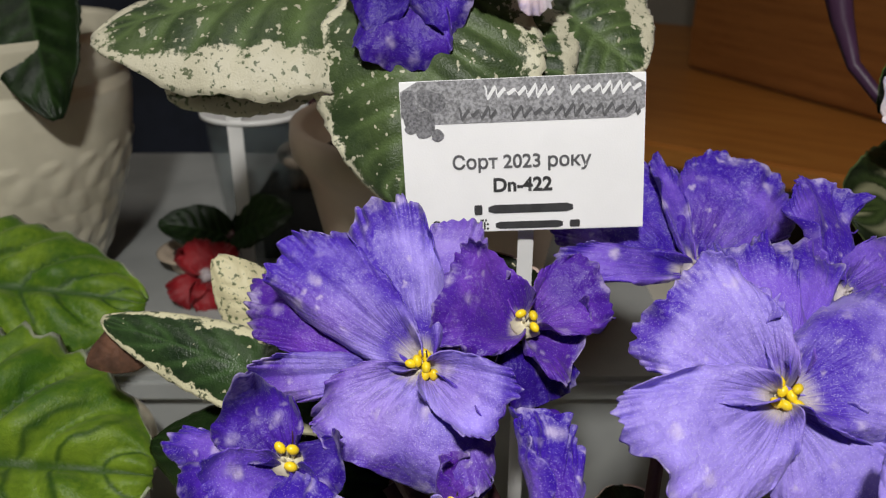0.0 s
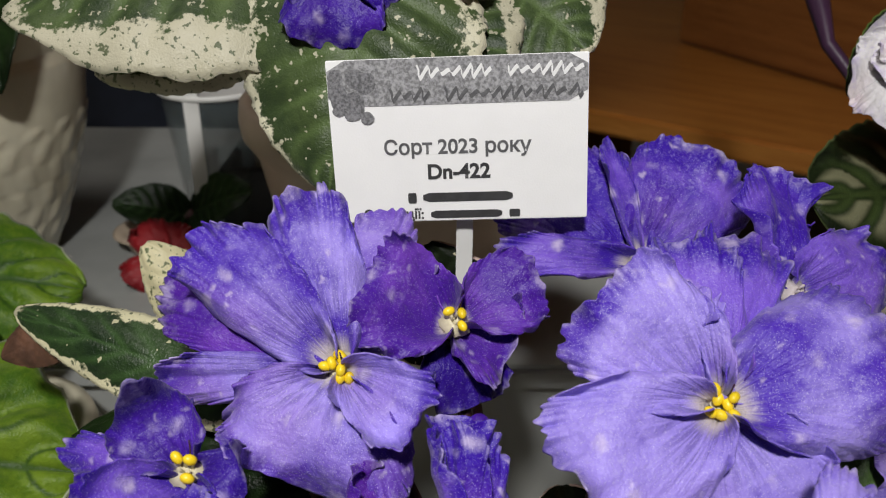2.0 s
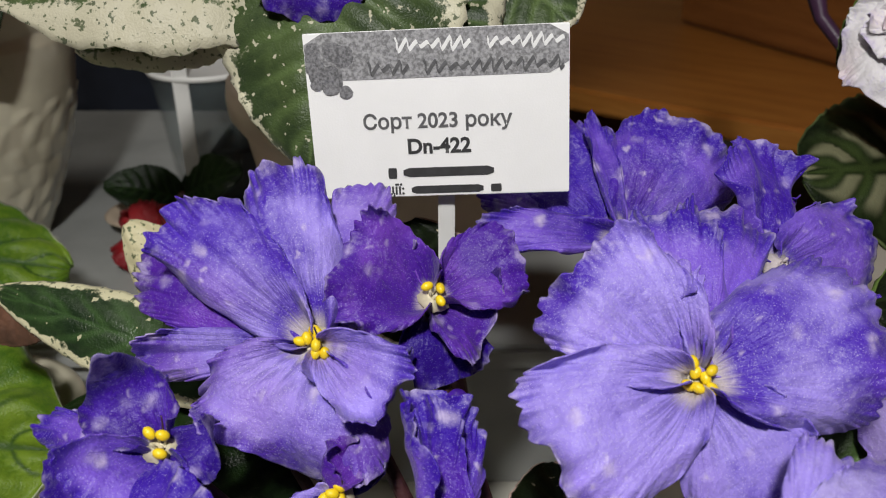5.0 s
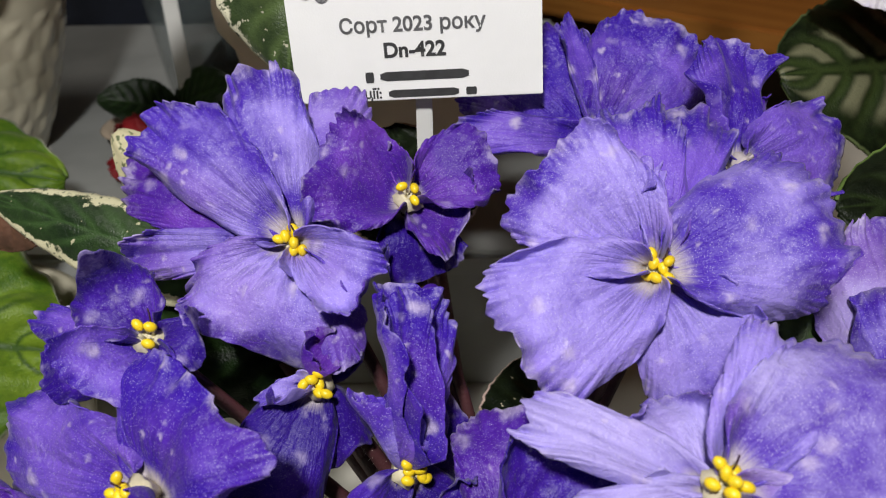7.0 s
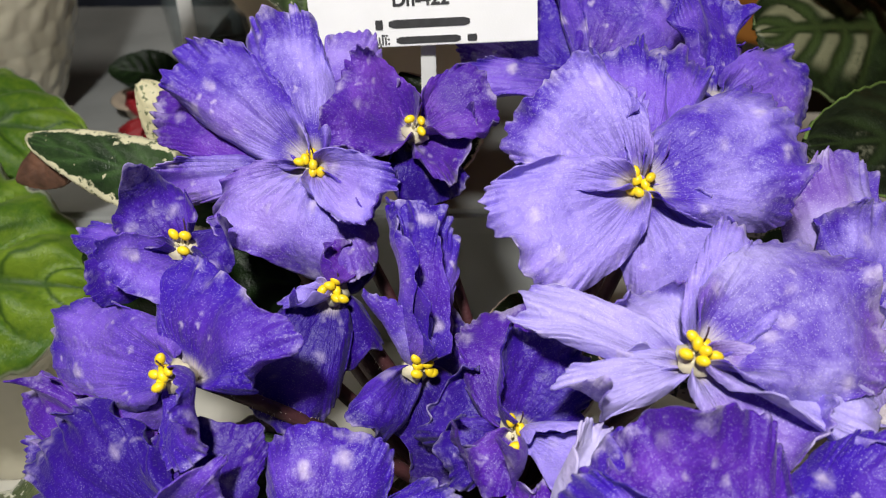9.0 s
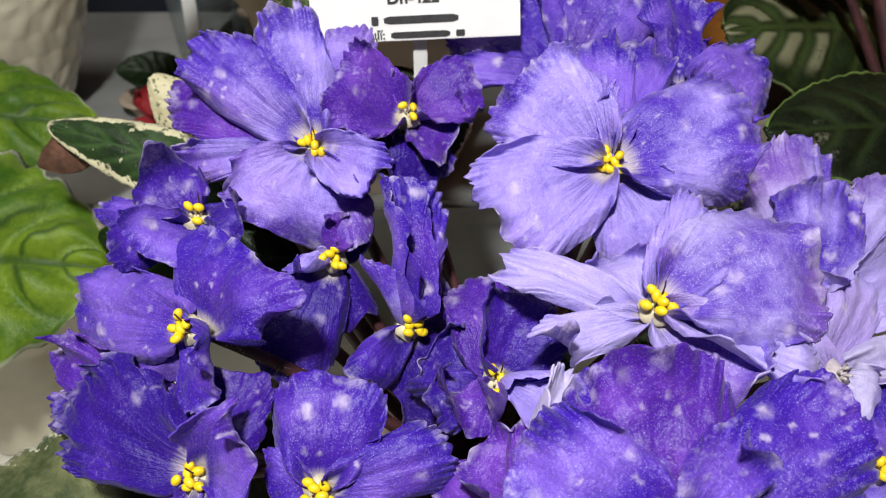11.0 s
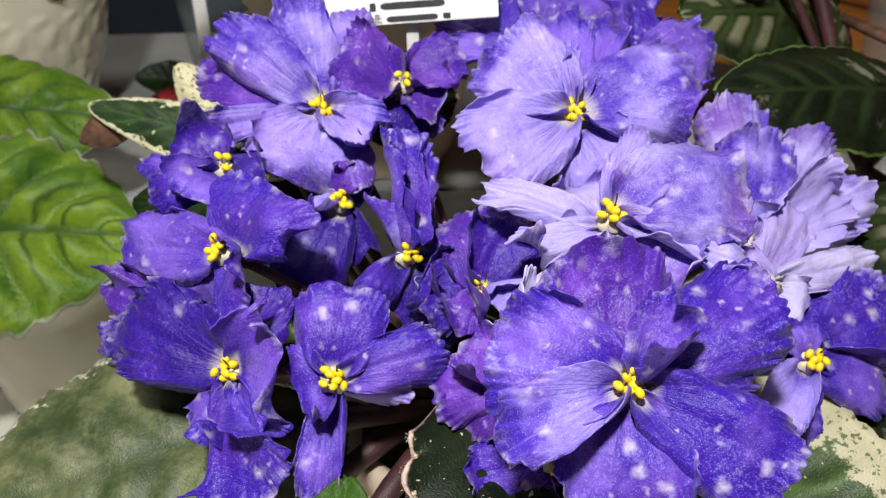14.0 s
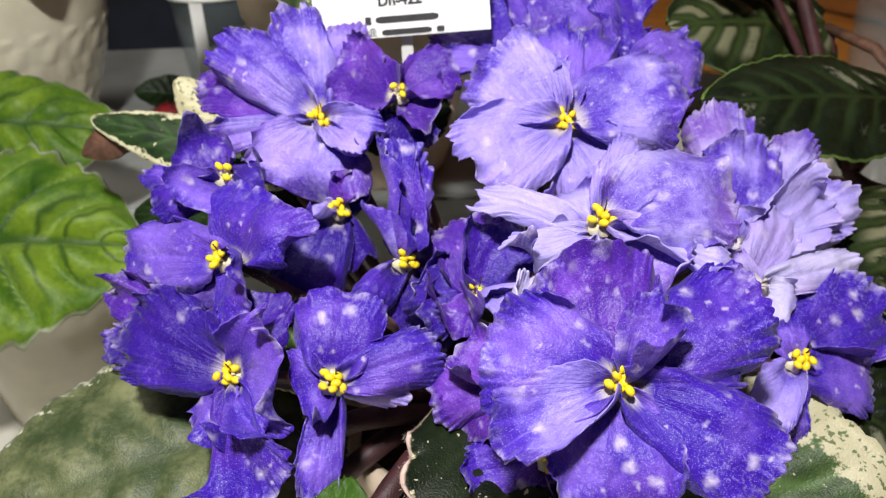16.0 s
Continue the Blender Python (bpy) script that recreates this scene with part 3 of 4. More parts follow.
# ---- the room ----
tagged(box("floor", (4.4, 4.4, 0.1), (0, 0.6, -0.77), FLOORING, bevel=0), "dark brown floor", "floor", kind="structure")
tagged(box("ceiling", (4.4, 4.4, 0.1), (0, 0.6, 1.95), PLASTER, bevel=0), "plain pale ceiling", "ceiling", kind="structure")
tagged(box("wall_north", (4.4, 0.1, 2.62), (0, 2.75, 0.59), PLASTER, bevel=0), "plain cream plaster wall", "wall", kind="structure")
tagged(box("wall_south", (4.4, 0.1, 2.62), (0, -1.55, 0.59), PLASTER, bevel=0), "plain cream plaster wall", "wall", kind="structure")
tagged(box("wall_west", (0.1, 4.2, 2.62), (-2.15, 0.6, 0.59), PLASTER, bevel=0), "plain cream plaster wall", "wall", kind="structure")
tagged(box("wall_east", (0.1, 4.2, 2.62), (2.15, 0.6, 0.59), PLASTER, bevel=0), "plain cream plaster wall", "wall", kind="structure")

table = thing("display_table", (0, 0.15, -0.72), "white display table carrying the potted violets", "table")
box("tabletop", (1.5, 0.90, 0.03), (0, 0.05, 0.705), TABLETOP, table, "smooth greyish white tabletop", 0.004)
for sx in (-0.68, 0.68):
    for sy in (-0.32, 0.42):
        box("leg", (0.045, 0.045, 0.69), (sx, sy, 0.345), TABLETOP, table, "", 0.004)

# wooden bench behind the table; the panel on it is added for shaded wood
bench = thing("wooden_bench", (0.261, 0.998, -0.72), "orange-brown wooden bench with an added panel for its shaded part", "bench")
bench.rotation_euler = (0, 0, radians(-36))
box("bench_top", (2.0, 0.95, 0.03), (0.55, 0.475, 0.710), WOOD, bench, "varnished orange-brown top", 0.004)
box("shaded_panel", (2.2, 0.025, 0.8), (0.03 + 0.80, 0.35 - 0.42, 1.13), WOOD_SHADED, bench, "added wooden panel, darker brown for wood in shadow", 0.004, -30)
for sx in (-0.38, 1.48):
    box("leg", (0.05, 0.8, 0.69), (sx, 0.475, 0.345), WOOD_SHADED, bench, "", 0.004)

# raised board at the back of the table
tier = thing("display_riser", (-0.27, 0.505, TABLE), "low grey riser board on the display table", "riser")
box("board", (0.78, 0.36, 0.014), (0, 0, TIER - 0.007), RISER, tier, "smooth grey board", 0.003)
box("front_panel", (0.78, 0.010, TIER - 0.014), (0, -0.168, (TIER - 0.014) / 2), RISER, tier, "smooth grey front panel", 0.002)
for sx in (-0.36, 0.36):
    box("support", (0.02, 0.32, TIER - 0.014), (sx, 0, (TIER - 0.014) / 2), TABLETOP, tier, "", 0.002)

# dark cloth hanging behind the table
cloth = thing("dark_cloth", (-0.35, 0.92, -0.72), "dark navy cloth hanging behind the table", "cloth")
pts, uvs = [], []
for i in range(24):
    for j in range(60):
        x = -1.15 + 1.62 * j / 59
        pts.append((x, 0.025 * math.sin(j * 0.9) + 0.012 * math.sin(j * 2.1 + i * 0.2), 1.45 * i / 23))
        uvs.append((i / 23, j / 59))
verts, faces, uv = slab(pts, uvs, 24, 60, 0.002)
part("cloth_sheet", mesh_of("cloth_sheet", verts, faces, NAVY, uv), cloth)

# ---- the violet with the spotted blue flowers ----
CROWN = (0.045, 0.140, 0.082)
violet_plant = thing("potted_violet", (0.045, 0.140, TABLE), "potted violet with ruffled blue flowers and pale dots", "plant", "potted violets on display")
add_pot(violet_plant, 0.036, 0.048, 0.088, PLASTIC_POT, "beige plastic pot with a rounded rim")
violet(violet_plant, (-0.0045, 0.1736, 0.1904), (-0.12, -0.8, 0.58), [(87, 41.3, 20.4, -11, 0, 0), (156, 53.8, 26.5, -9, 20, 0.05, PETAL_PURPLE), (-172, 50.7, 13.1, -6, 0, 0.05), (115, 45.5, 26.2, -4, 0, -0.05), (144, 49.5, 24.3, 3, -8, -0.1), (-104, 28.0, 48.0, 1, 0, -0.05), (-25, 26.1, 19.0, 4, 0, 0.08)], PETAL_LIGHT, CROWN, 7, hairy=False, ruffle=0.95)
violet(violet_plant, (-0.0352, 0.1510, 0.1790), (0.05, -0.45, 0.89), [(159, 31.5, 10.8, -3, 0, 0, PETAL), (-171, 27.1, 15.3, -2, 0, 0), (129, 19.2, 19.8, 9, 0, -0.15), (-115, 17.7, 28.5, 5, 0, 0.12, PETAL), (-17, 13.7, 14.8, 1, 0, 0)], PETAL_DEEP_SHADED, CROWN, 3, hairy=False, ruffle=0.7)
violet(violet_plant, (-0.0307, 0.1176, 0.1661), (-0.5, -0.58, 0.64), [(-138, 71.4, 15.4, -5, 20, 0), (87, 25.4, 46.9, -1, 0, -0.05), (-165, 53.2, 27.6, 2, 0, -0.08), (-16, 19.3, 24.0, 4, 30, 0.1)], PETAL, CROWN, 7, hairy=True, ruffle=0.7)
violet(violet_plant, (0.0013, 0.1504, 0.1661), (0.15, -0.75, 0.64), [(52, 16.4, 15.4, -4, 0, 0), (-74, 20.7, 14.3, -5, 0, 0), (-123, 36.7, 26.2, 3, 0, -0.1), (109, 11.3, 8.0, 6, 40, 0.1, PETAL_PURPLE), (-162, 14.0, 6.8, 4, 30, 0, PETAL_LIGHT)], PETAL_DEEP_SHADED, CROWN, 7, hairy=True, ruffle=0.6)
violet(violet_plant, (0.0227, 0.1348, 0.1533), (0.5, -0.62, 0.6), [(13, 24.7, 28.7, -4, 0, -0.05), (-77, 34.0, 25.9, -4, 0, -0.05), (-154, 22.7, 13.9, 0, 0, 0), (78, 42.6, 24.9, 6, 35, 0.15, PETAL), (120, 24.0, 5.8, 7, 55, 0.1, PETAL_LIGHT), (77, 40.5, 11.0, 9, 10, 0.1, PETAL)], PETAL_DEEP_SHADED, CROWN, 7, hairy=True, ruffle=0.55)
violet(violet_plant, (0.0222, 0.1913, 0.1922), (0.18, -0.52, 0.83), [(-86, 19.0, 25.5, -4, 0, -0.05, PETAL_DEEP_SHADED), (96, 16.7, 4.6, 4, 0, 0), (-41, 17.0, 23.1, -1, 0, 0.1), (151, 25.5, 30.0, 12, -14, -0.04), (16, 22.8, 22.9, 9, 10, -0.1)], PETAL_PURPLE, CROWN, 3, hairy=False, ruffle=0.9)
# The two top petals take darker violet for the shadow lying on them.
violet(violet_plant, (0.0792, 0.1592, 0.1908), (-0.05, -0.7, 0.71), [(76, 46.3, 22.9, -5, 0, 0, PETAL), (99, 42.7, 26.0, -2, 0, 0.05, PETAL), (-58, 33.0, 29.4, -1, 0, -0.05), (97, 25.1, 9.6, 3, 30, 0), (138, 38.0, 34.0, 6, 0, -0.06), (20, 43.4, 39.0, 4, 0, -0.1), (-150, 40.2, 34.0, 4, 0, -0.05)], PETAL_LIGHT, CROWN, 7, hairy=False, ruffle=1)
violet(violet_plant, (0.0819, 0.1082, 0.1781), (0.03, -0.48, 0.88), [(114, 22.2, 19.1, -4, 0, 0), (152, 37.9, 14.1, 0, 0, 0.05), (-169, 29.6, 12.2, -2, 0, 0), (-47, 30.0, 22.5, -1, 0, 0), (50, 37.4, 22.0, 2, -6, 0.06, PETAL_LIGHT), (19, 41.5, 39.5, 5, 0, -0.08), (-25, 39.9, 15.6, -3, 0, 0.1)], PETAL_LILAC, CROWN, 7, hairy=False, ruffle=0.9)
violet(violet_plant, (0.0794, 0.0630, 0.1556), (-0.08, -0.66, 0.75), [(12, 33.4, 13.2, -5, 0, 0, PETAL_DEEP_SHADED), (35, 48.5, 28.7, -2, 0, -0.05), (129, 36.9, 23.5, -3, 0, 0), (101, 36.7, 35.1, 2, 0, -0.1, PETAL_PURPLE), (-93, 32.6, 35.4, 0, 0, -0.04), (-28, 43.6, 27.8, 2, 0, -0.05), (166, 35.8, 35.3, 2, 0, -0.06), (-146, 36.6, 20.1, 7, 20, 0.10, PETAL_LIGHT), (46, 23.9, 14.2, 8, -25, 0.12)], PETAL, CROWN, 7, hairy=False, ruffle=0.9)
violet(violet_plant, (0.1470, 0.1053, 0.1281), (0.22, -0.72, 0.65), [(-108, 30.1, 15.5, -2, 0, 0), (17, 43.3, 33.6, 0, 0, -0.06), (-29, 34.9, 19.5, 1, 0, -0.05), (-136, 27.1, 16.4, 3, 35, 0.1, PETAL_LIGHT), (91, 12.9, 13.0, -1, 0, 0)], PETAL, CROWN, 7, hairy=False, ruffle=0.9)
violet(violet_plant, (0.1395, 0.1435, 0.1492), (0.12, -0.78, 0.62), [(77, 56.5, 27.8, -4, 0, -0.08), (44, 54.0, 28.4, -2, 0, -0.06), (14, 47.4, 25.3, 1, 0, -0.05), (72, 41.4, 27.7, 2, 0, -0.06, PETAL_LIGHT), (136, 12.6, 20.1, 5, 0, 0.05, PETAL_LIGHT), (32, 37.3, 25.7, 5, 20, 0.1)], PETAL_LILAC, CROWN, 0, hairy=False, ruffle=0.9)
violet(violet_plant, (0.1380, 0.1212, 0.1470), (0.22, -0.72, 0.66), [(46, 33.7, 20.2, -2, 0, 0), (1, 44.0, 14.1, 1, 0, -0.05, PETAL_PALE_LIT), (-50, 14.0, 18.1, 4, 0, -0.08, PETAL_PALE_LIT), (126, 14.8, 12.9, 1, 0, 0)], PETAL_LILAC, CROWN, 0, hairy=False, ruffle=0.6)
violet(violet_plant, (-0.0264, 0.0922, 0.1413), (-0.35, -0.72, 0.6), [(165, 63.7, 20.2, -6, 0, 0.05, PETAL_PURPLE), (105, 25.0, 31.1, -1, 0, 0), (172, 49.0, 31.2, 2, 0, -0.05), (-104, 21.6, 20.8, 0, 20, 0.05, PETAL), (-63, 37.8, 25.8, 1, 15, 0, PETAL), (19, 21.5, 37.0, 4, 10, -0.05, PETAL)], PETAL_DEEP_SHADED, CROWN, 7, hairy=True, ruffle=1)
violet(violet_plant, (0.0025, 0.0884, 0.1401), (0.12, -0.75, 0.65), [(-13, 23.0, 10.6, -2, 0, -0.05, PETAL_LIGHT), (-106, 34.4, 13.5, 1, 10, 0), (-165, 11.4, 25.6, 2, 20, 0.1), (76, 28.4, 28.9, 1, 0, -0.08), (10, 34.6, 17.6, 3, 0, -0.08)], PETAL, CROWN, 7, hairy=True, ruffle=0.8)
violet(violet_plant, (0.0460, 0.1127, 0.1524), (0.0, -0.6, 0.8), [(147, 22.3, 22.0, -4, 0, -0.05, PETAL_DEEP_SHADED), (-163, 18.9, 16.3, 0, 0, 0, PETAL_DEEP_SHADED), (85, 30.9, 30.4, -1, 0, -0.08), (73, 24.1, 26.7, 4, 30, 0.12, PETAL_DEEP_SHADED), (5, 20.3, 8.5, 6, 40, 0.1, PETAL_LIGHT), (-117, 14.6, 15.2, 2, 20, 0.05)], PETAL_PURPLE, CROWN, 3, hairy=True, ruffle=1.1)
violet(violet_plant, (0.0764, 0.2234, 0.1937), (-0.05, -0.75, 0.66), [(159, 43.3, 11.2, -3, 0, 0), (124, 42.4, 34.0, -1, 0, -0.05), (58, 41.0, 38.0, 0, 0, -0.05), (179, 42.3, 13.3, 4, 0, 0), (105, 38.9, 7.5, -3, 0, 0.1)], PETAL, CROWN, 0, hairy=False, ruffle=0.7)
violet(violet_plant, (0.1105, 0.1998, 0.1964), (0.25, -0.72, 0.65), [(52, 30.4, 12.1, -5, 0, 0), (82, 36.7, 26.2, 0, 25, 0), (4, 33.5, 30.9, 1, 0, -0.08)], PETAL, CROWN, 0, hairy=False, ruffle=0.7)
violet(violet_plant, (0.0510, 0.0880, 0.1389), (-0.2, -0.75, 0.63), [(-131, 18.5, 21.0, -2, 0, 0), (-160, 22.7, 20.4, -1, 0, 0), (145, 16.2, 19.8, 3, 20, 0.08, PETAL_PURPLE), (84, 33.7, 11.1, 5, 30, 0.1, PETAL_PALE_LIT), (82, 17.4, 13.6, 1, 0, 0)], PETAL_PURPLE, CROWN, 3, hairy=False, ruffle=0.9)
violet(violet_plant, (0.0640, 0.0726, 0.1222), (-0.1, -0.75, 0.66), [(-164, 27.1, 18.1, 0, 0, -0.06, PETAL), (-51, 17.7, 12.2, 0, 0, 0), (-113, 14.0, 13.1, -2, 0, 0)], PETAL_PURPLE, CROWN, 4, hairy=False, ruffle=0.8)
leaf(violet_plant, (-0.006, 0.120, 0.104), (-0.122, 0.082, 0.090), (-0.05, -0.45, 0.9), 0.100, 0.05, LEAF_OLIVE, "broad olive leaf with a thin cream hem", crown=CROWN, fringe=250, fold=-0.08)
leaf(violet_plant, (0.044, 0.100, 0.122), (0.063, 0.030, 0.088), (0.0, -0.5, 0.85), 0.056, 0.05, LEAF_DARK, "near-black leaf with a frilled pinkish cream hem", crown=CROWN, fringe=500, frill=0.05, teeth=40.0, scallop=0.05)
leaf(violet_plant, (0.002, 0.056, 0.099), (0.006, 0.074, 0.117), (0.0, -0.5, 0.85), 0.022, 0.05, LEAF_SMALL, "small hairy green leaf", crown=CROWN, fringe=200)
leaf(violet_plant, (0.100, 0.110, 0.098), (0.180, 0.048, 0.072), (0.0, -0.5, 0.85), 0.078, 0.05, LEAF_CREAM, "cream leaf with green flecks", crown=CROWN)
leaf(violet_plant, (0.002, 0.137, 0.112), (-0.038, 0.126, 0.124), (0.0, -0.4, 0.9), 0.036, 0.05, LEAF_CREAM, "cream leaf with green flecks", crown=CROWN)
leaf(violet_plant, (-0.022, 0.196, 0.160), (-0.106, 0.221, 0.178), (0.15, -0.75, 0.65), 0.025, 0.05, LEAF_EDGED, "dark green leaf with cream edges and a brown tip", crown=CROWN, fringe=200, fold=-0.15)
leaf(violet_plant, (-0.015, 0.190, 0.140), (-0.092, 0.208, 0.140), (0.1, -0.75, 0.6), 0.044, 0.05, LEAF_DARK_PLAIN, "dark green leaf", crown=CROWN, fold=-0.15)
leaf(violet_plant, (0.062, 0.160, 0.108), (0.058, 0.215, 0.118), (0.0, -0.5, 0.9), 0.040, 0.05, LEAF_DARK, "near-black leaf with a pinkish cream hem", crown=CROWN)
leaf(violet_plant, (0.095, 0.165, 0.125), (0.150, 0.185, 0.165), (0.0, -0.5, 0.9), 0.050, 0.05, LEAF_CREAM, "cream leaf with green flecks", crown=CROWN)
leaf(violet_plant, (-0.050, 0.250, 0.144), (-0.079, 0.256, 0.183), (0.2, -0.85, 0.4), 0.027, 0.06, LEAF_CURL, "curled cream leaf with dark flecks", crown=CROWN, fold=-0.25)
leaf(violet_plant, (-0.090, 0.2185, 0.174), (-0.112, 0.219, 0.163), (-0.2, -0.8, 0.4), 0.016, 0.05, BROWN_DRY, "dry brown curled leaf tip", crown=(-0.075, 0.214, 0.170), fold=-0.2)

leaf(violet_plant, (0.026, 0.240, 0.152), (0.014, 0.243, 0.190), (0.0, -0.9, 0.3), 0.044, 0.04, LEAF_DARK, "near-black leaf with pinkish flecks", crown=CROWN)
leaf(violet_plant, (0.146, 0.122, 0.116), (0.196, 0.100, 0.090), (0.1, -0.6, 0.7), 0.044, 0.05, LEAF_RIGHT_DARK, "dark green leaf with pale streaks", crown=CROWN)

# an unopened bud among the stalks
verts, faces = [], []
bud_at = Vector((0.028, 0.172, 0.175)) - violet_plant.location
blob(verts, faces, bud_at, (Vector((0.0030, 0, 0)), Vector((0, 0.0030, 0)), Vector((0, 0, 0.0034))), 10, 14)
bud = part("bud", mesh_of("bud", verts, faces, BUD), violet_plant, "small deep violet flower bud")
path = arc(Vector(CROWN) - violet_plant.location, bud_at - Vector((0.001, 0, 0.003)), (0.004, 0.004, 0.004), 14)
verts, faces = [], []
tube(verts, faces, path, 0.0016, 8)
part("flower_stalk", mesh_of("flower_stalk", verts, faces, STALK), violet_plant, "maroon hairy flower stalk")

# thick leaf stalks over the rim of the pot
for way in (((-0.0071, 0.0968, 0.0865), (0.0173, 0.1108, 0.0999)), ((0.0095, 0.0759, 0.0947), (0.0235, 0.0955, 0.1014)), ((-0.0058, 0.1043, 0.1080), (0.0176, 0.1125, 0.1070))):
    verts, faces = [], []
    path = [Vector(p) - violet_plant.location for p in (CROWN, way[1], way[0])]
    path = [path[0], path[0].lerp(path[1], 0.6) + Vector((0, 0, 0.001)), path[1], path[1].lerp(path[2], 0.5) + Vector((0, 0, 0.0012)), path[2]]
    tube(verts, faces, path, [0.0044, 0.0042, 0.0040, 0.0038, 0.0036], 12)
    part("leaf_stalk", mesh_of("leaf_stalk", verts, faces, STALK), violet_plant, "thick dark maroon leaf stalk")

# ---- the label ----
sign = thing("plant_label", (0.0255, 0.2292, TABLE), "white printed card on a narrow plastic stick", "label")
box("stick", (0.0048, 0.0012, 0.228), (0, 0.0012, 0.114), WHITE_PLASTIC, sign, "white plastic stick", 0.0004)
card = box("card", (0.0700, 0.0007, 0.0452), (0, 0, 0), CARD, sign, "white printed card", 0.0002)
card.matrix_basis = pose(-0.0022, -0.0014, 0.2284, -7, -3.1, -2.7)


def on_card(name, data, x, z, lift, label=""):
    return part(name, data, card, label, pose(x, -0.00045 - lift, z))


def strip(name, w, h, material):
    """A thin printed area with ragged, rounded ends."""
    verts, faces = [], []
    n = 14
    for i in range(n + 1):
        x = -w / 2 + w * i / n
        e = 1 if 0 < i < n else 0.55
        verts += [(x, 0, -h / 2 * e), (x, 0, h / 2 * e)]
    for i in range(n):
        faces.append((2 * i, 2 * i + 2, 2 * i + 3, 2 * i + 1))
    return mesh_of(name, verts, faces, material, smooth=False)


def lettering(text, height, material, bold=0.0):
    curve = bpy.data.curves.new("lettering", "FONT")
    curve.body, curve.size, curve.align_x, curve.align_y, curve.offset = text, height, "CENTER", "CENTER", bold
    ob = new("lettering", curve)
    data = bpy.data.meshes.new_from_object(ob.evaluated_get(bpy.context.evaluated_depsgraph_get()))
    bpy.data.objects.remove(ob)
    data.transform(Matrix.Rotation(radians(90), 4, "X"))
    data.materials.clear()
    data.materials.append(material)
    return data


on_card("header_band", strip("header_band", 0.0697, 0.0124, PRINT_GREY), 0, 0.0163, 0.00005, "mottled grey printed band")
verts, faces = [], []
rng = random.Random(4)
for i in range(16):
    r, cx, cz = rng.uniform(0.0014, 0.0028), -0.0290 + rng.uniform(-0.0045, 0.0065), 0.0105 + rng.uniform(-0.0040, 0.0085)
    base = len(verts)
    for j in range(12):
        a = 2 * math.pi * j / 12
        verts.append((cx + r * math.cos(a) * (1 + 0.12 * math.sin(3 * a + i)), -0.000012 * i, cz + r * math.sin(a)))
    faces.append(tuple(base + j for j in range(12)))
on_card("ornament", mesh_of("ornament", verts, faces, PRINT_DARK, smooth=False), 0, 0, 0.0001, "printed grey cluster of flower shapes")


def script_bar(w, h, material, seed):
    """A wavy bar that stands for a word in script."""
    verts, faces = [], []
    n = 90
    waves = max(3, round(w / h * 1.5))
    for i in range(n + 1):
        q = i / n
        x = -w / 2 + w * q
        y = h * 0.40 * math.sin(q * waves * 6.28 + seed) * (0.65 + 0.35 * math.sin(q * 9 + seed))
        x += y * 0.35
        verts += [(x - h * 0.05, 0, y + h * 0.13), (x + h * 0.05, 0, y - h * 0.13)]
    for i in range(n):
        faces.append((2 * i + 1, 2 * i + 3, 2 * i + 2, 2 * i))
    return mesh_of("printed_bar", verts, faces, material, smooth=False)


on_card("printed_bar", script_bar(0.0200, 0.0042, PRINT_WHITE, 1.0), -0.0010, 0.0187, 0.0002)
on_card("printed_bar", script_bar(0.0200, 0.0042, PRINT_WHITE, 2.3), 0.0235, 0.0187, 0.0002)
for x, w in ((-0.0130, 0.0110), (0.0080, 0.0235), (0.0275, 0.0125)):
    on_card("printed_bar", script_bar(w, 0.0042, INK_GREY, x * 900), x, 0.0128, 0.0002)
on_card("lettering", lettering("Сорт 2023 року", 0.0056, INK_GREY, 0.00012), -0.0005, -0.0016, 0.0001)
on_card("lettering", lettering("Dn-422", 0.0057, INK, 0.00019), -0.0003, -0.0086, 0.0001)
on_card("printed_bar", strip("printed_bar", 0.0024, 0.0030, INK), -0.0135, -0.0158, 0.0001)
on_card("printed_bar", strip("printed_bar", 0.0250, 0.0026, INK), 0.0020, -0.0157, 0.0001)
on_card("lettering", lettering("Селекції:", 0.0040, INK, 0.00010), -0.0190, -0.0206, 0.0001)
on_card("printed_bar", strip("printed_bar", 0.0200, 0.0022, INK), 0.0015, -0.0207, 0.0001)
on_card("printed_bar", strip("printed_bar", 0.0030, 0.0022, INK), 0.0150, -0.0207, 0.0001)

# ---- other plants ----
left_plant = thing("potted_violet", (-0.170, 0.270, TABLE), "potted violet with large bright green leaves", "plant", "potted violets on display")
add_pot(left_plant, 0.036, 0.046, 0.088, CERAMIC, "smooth cream pot")
LEFT = (-0.170, 0.270, 0.092)
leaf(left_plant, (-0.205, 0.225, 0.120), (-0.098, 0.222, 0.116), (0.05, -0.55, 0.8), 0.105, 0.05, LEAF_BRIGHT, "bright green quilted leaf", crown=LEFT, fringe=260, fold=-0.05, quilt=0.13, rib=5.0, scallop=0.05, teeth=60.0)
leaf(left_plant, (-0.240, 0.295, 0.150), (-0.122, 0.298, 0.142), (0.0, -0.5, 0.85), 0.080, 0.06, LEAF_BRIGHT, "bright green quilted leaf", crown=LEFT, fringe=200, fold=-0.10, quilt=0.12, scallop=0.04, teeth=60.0)

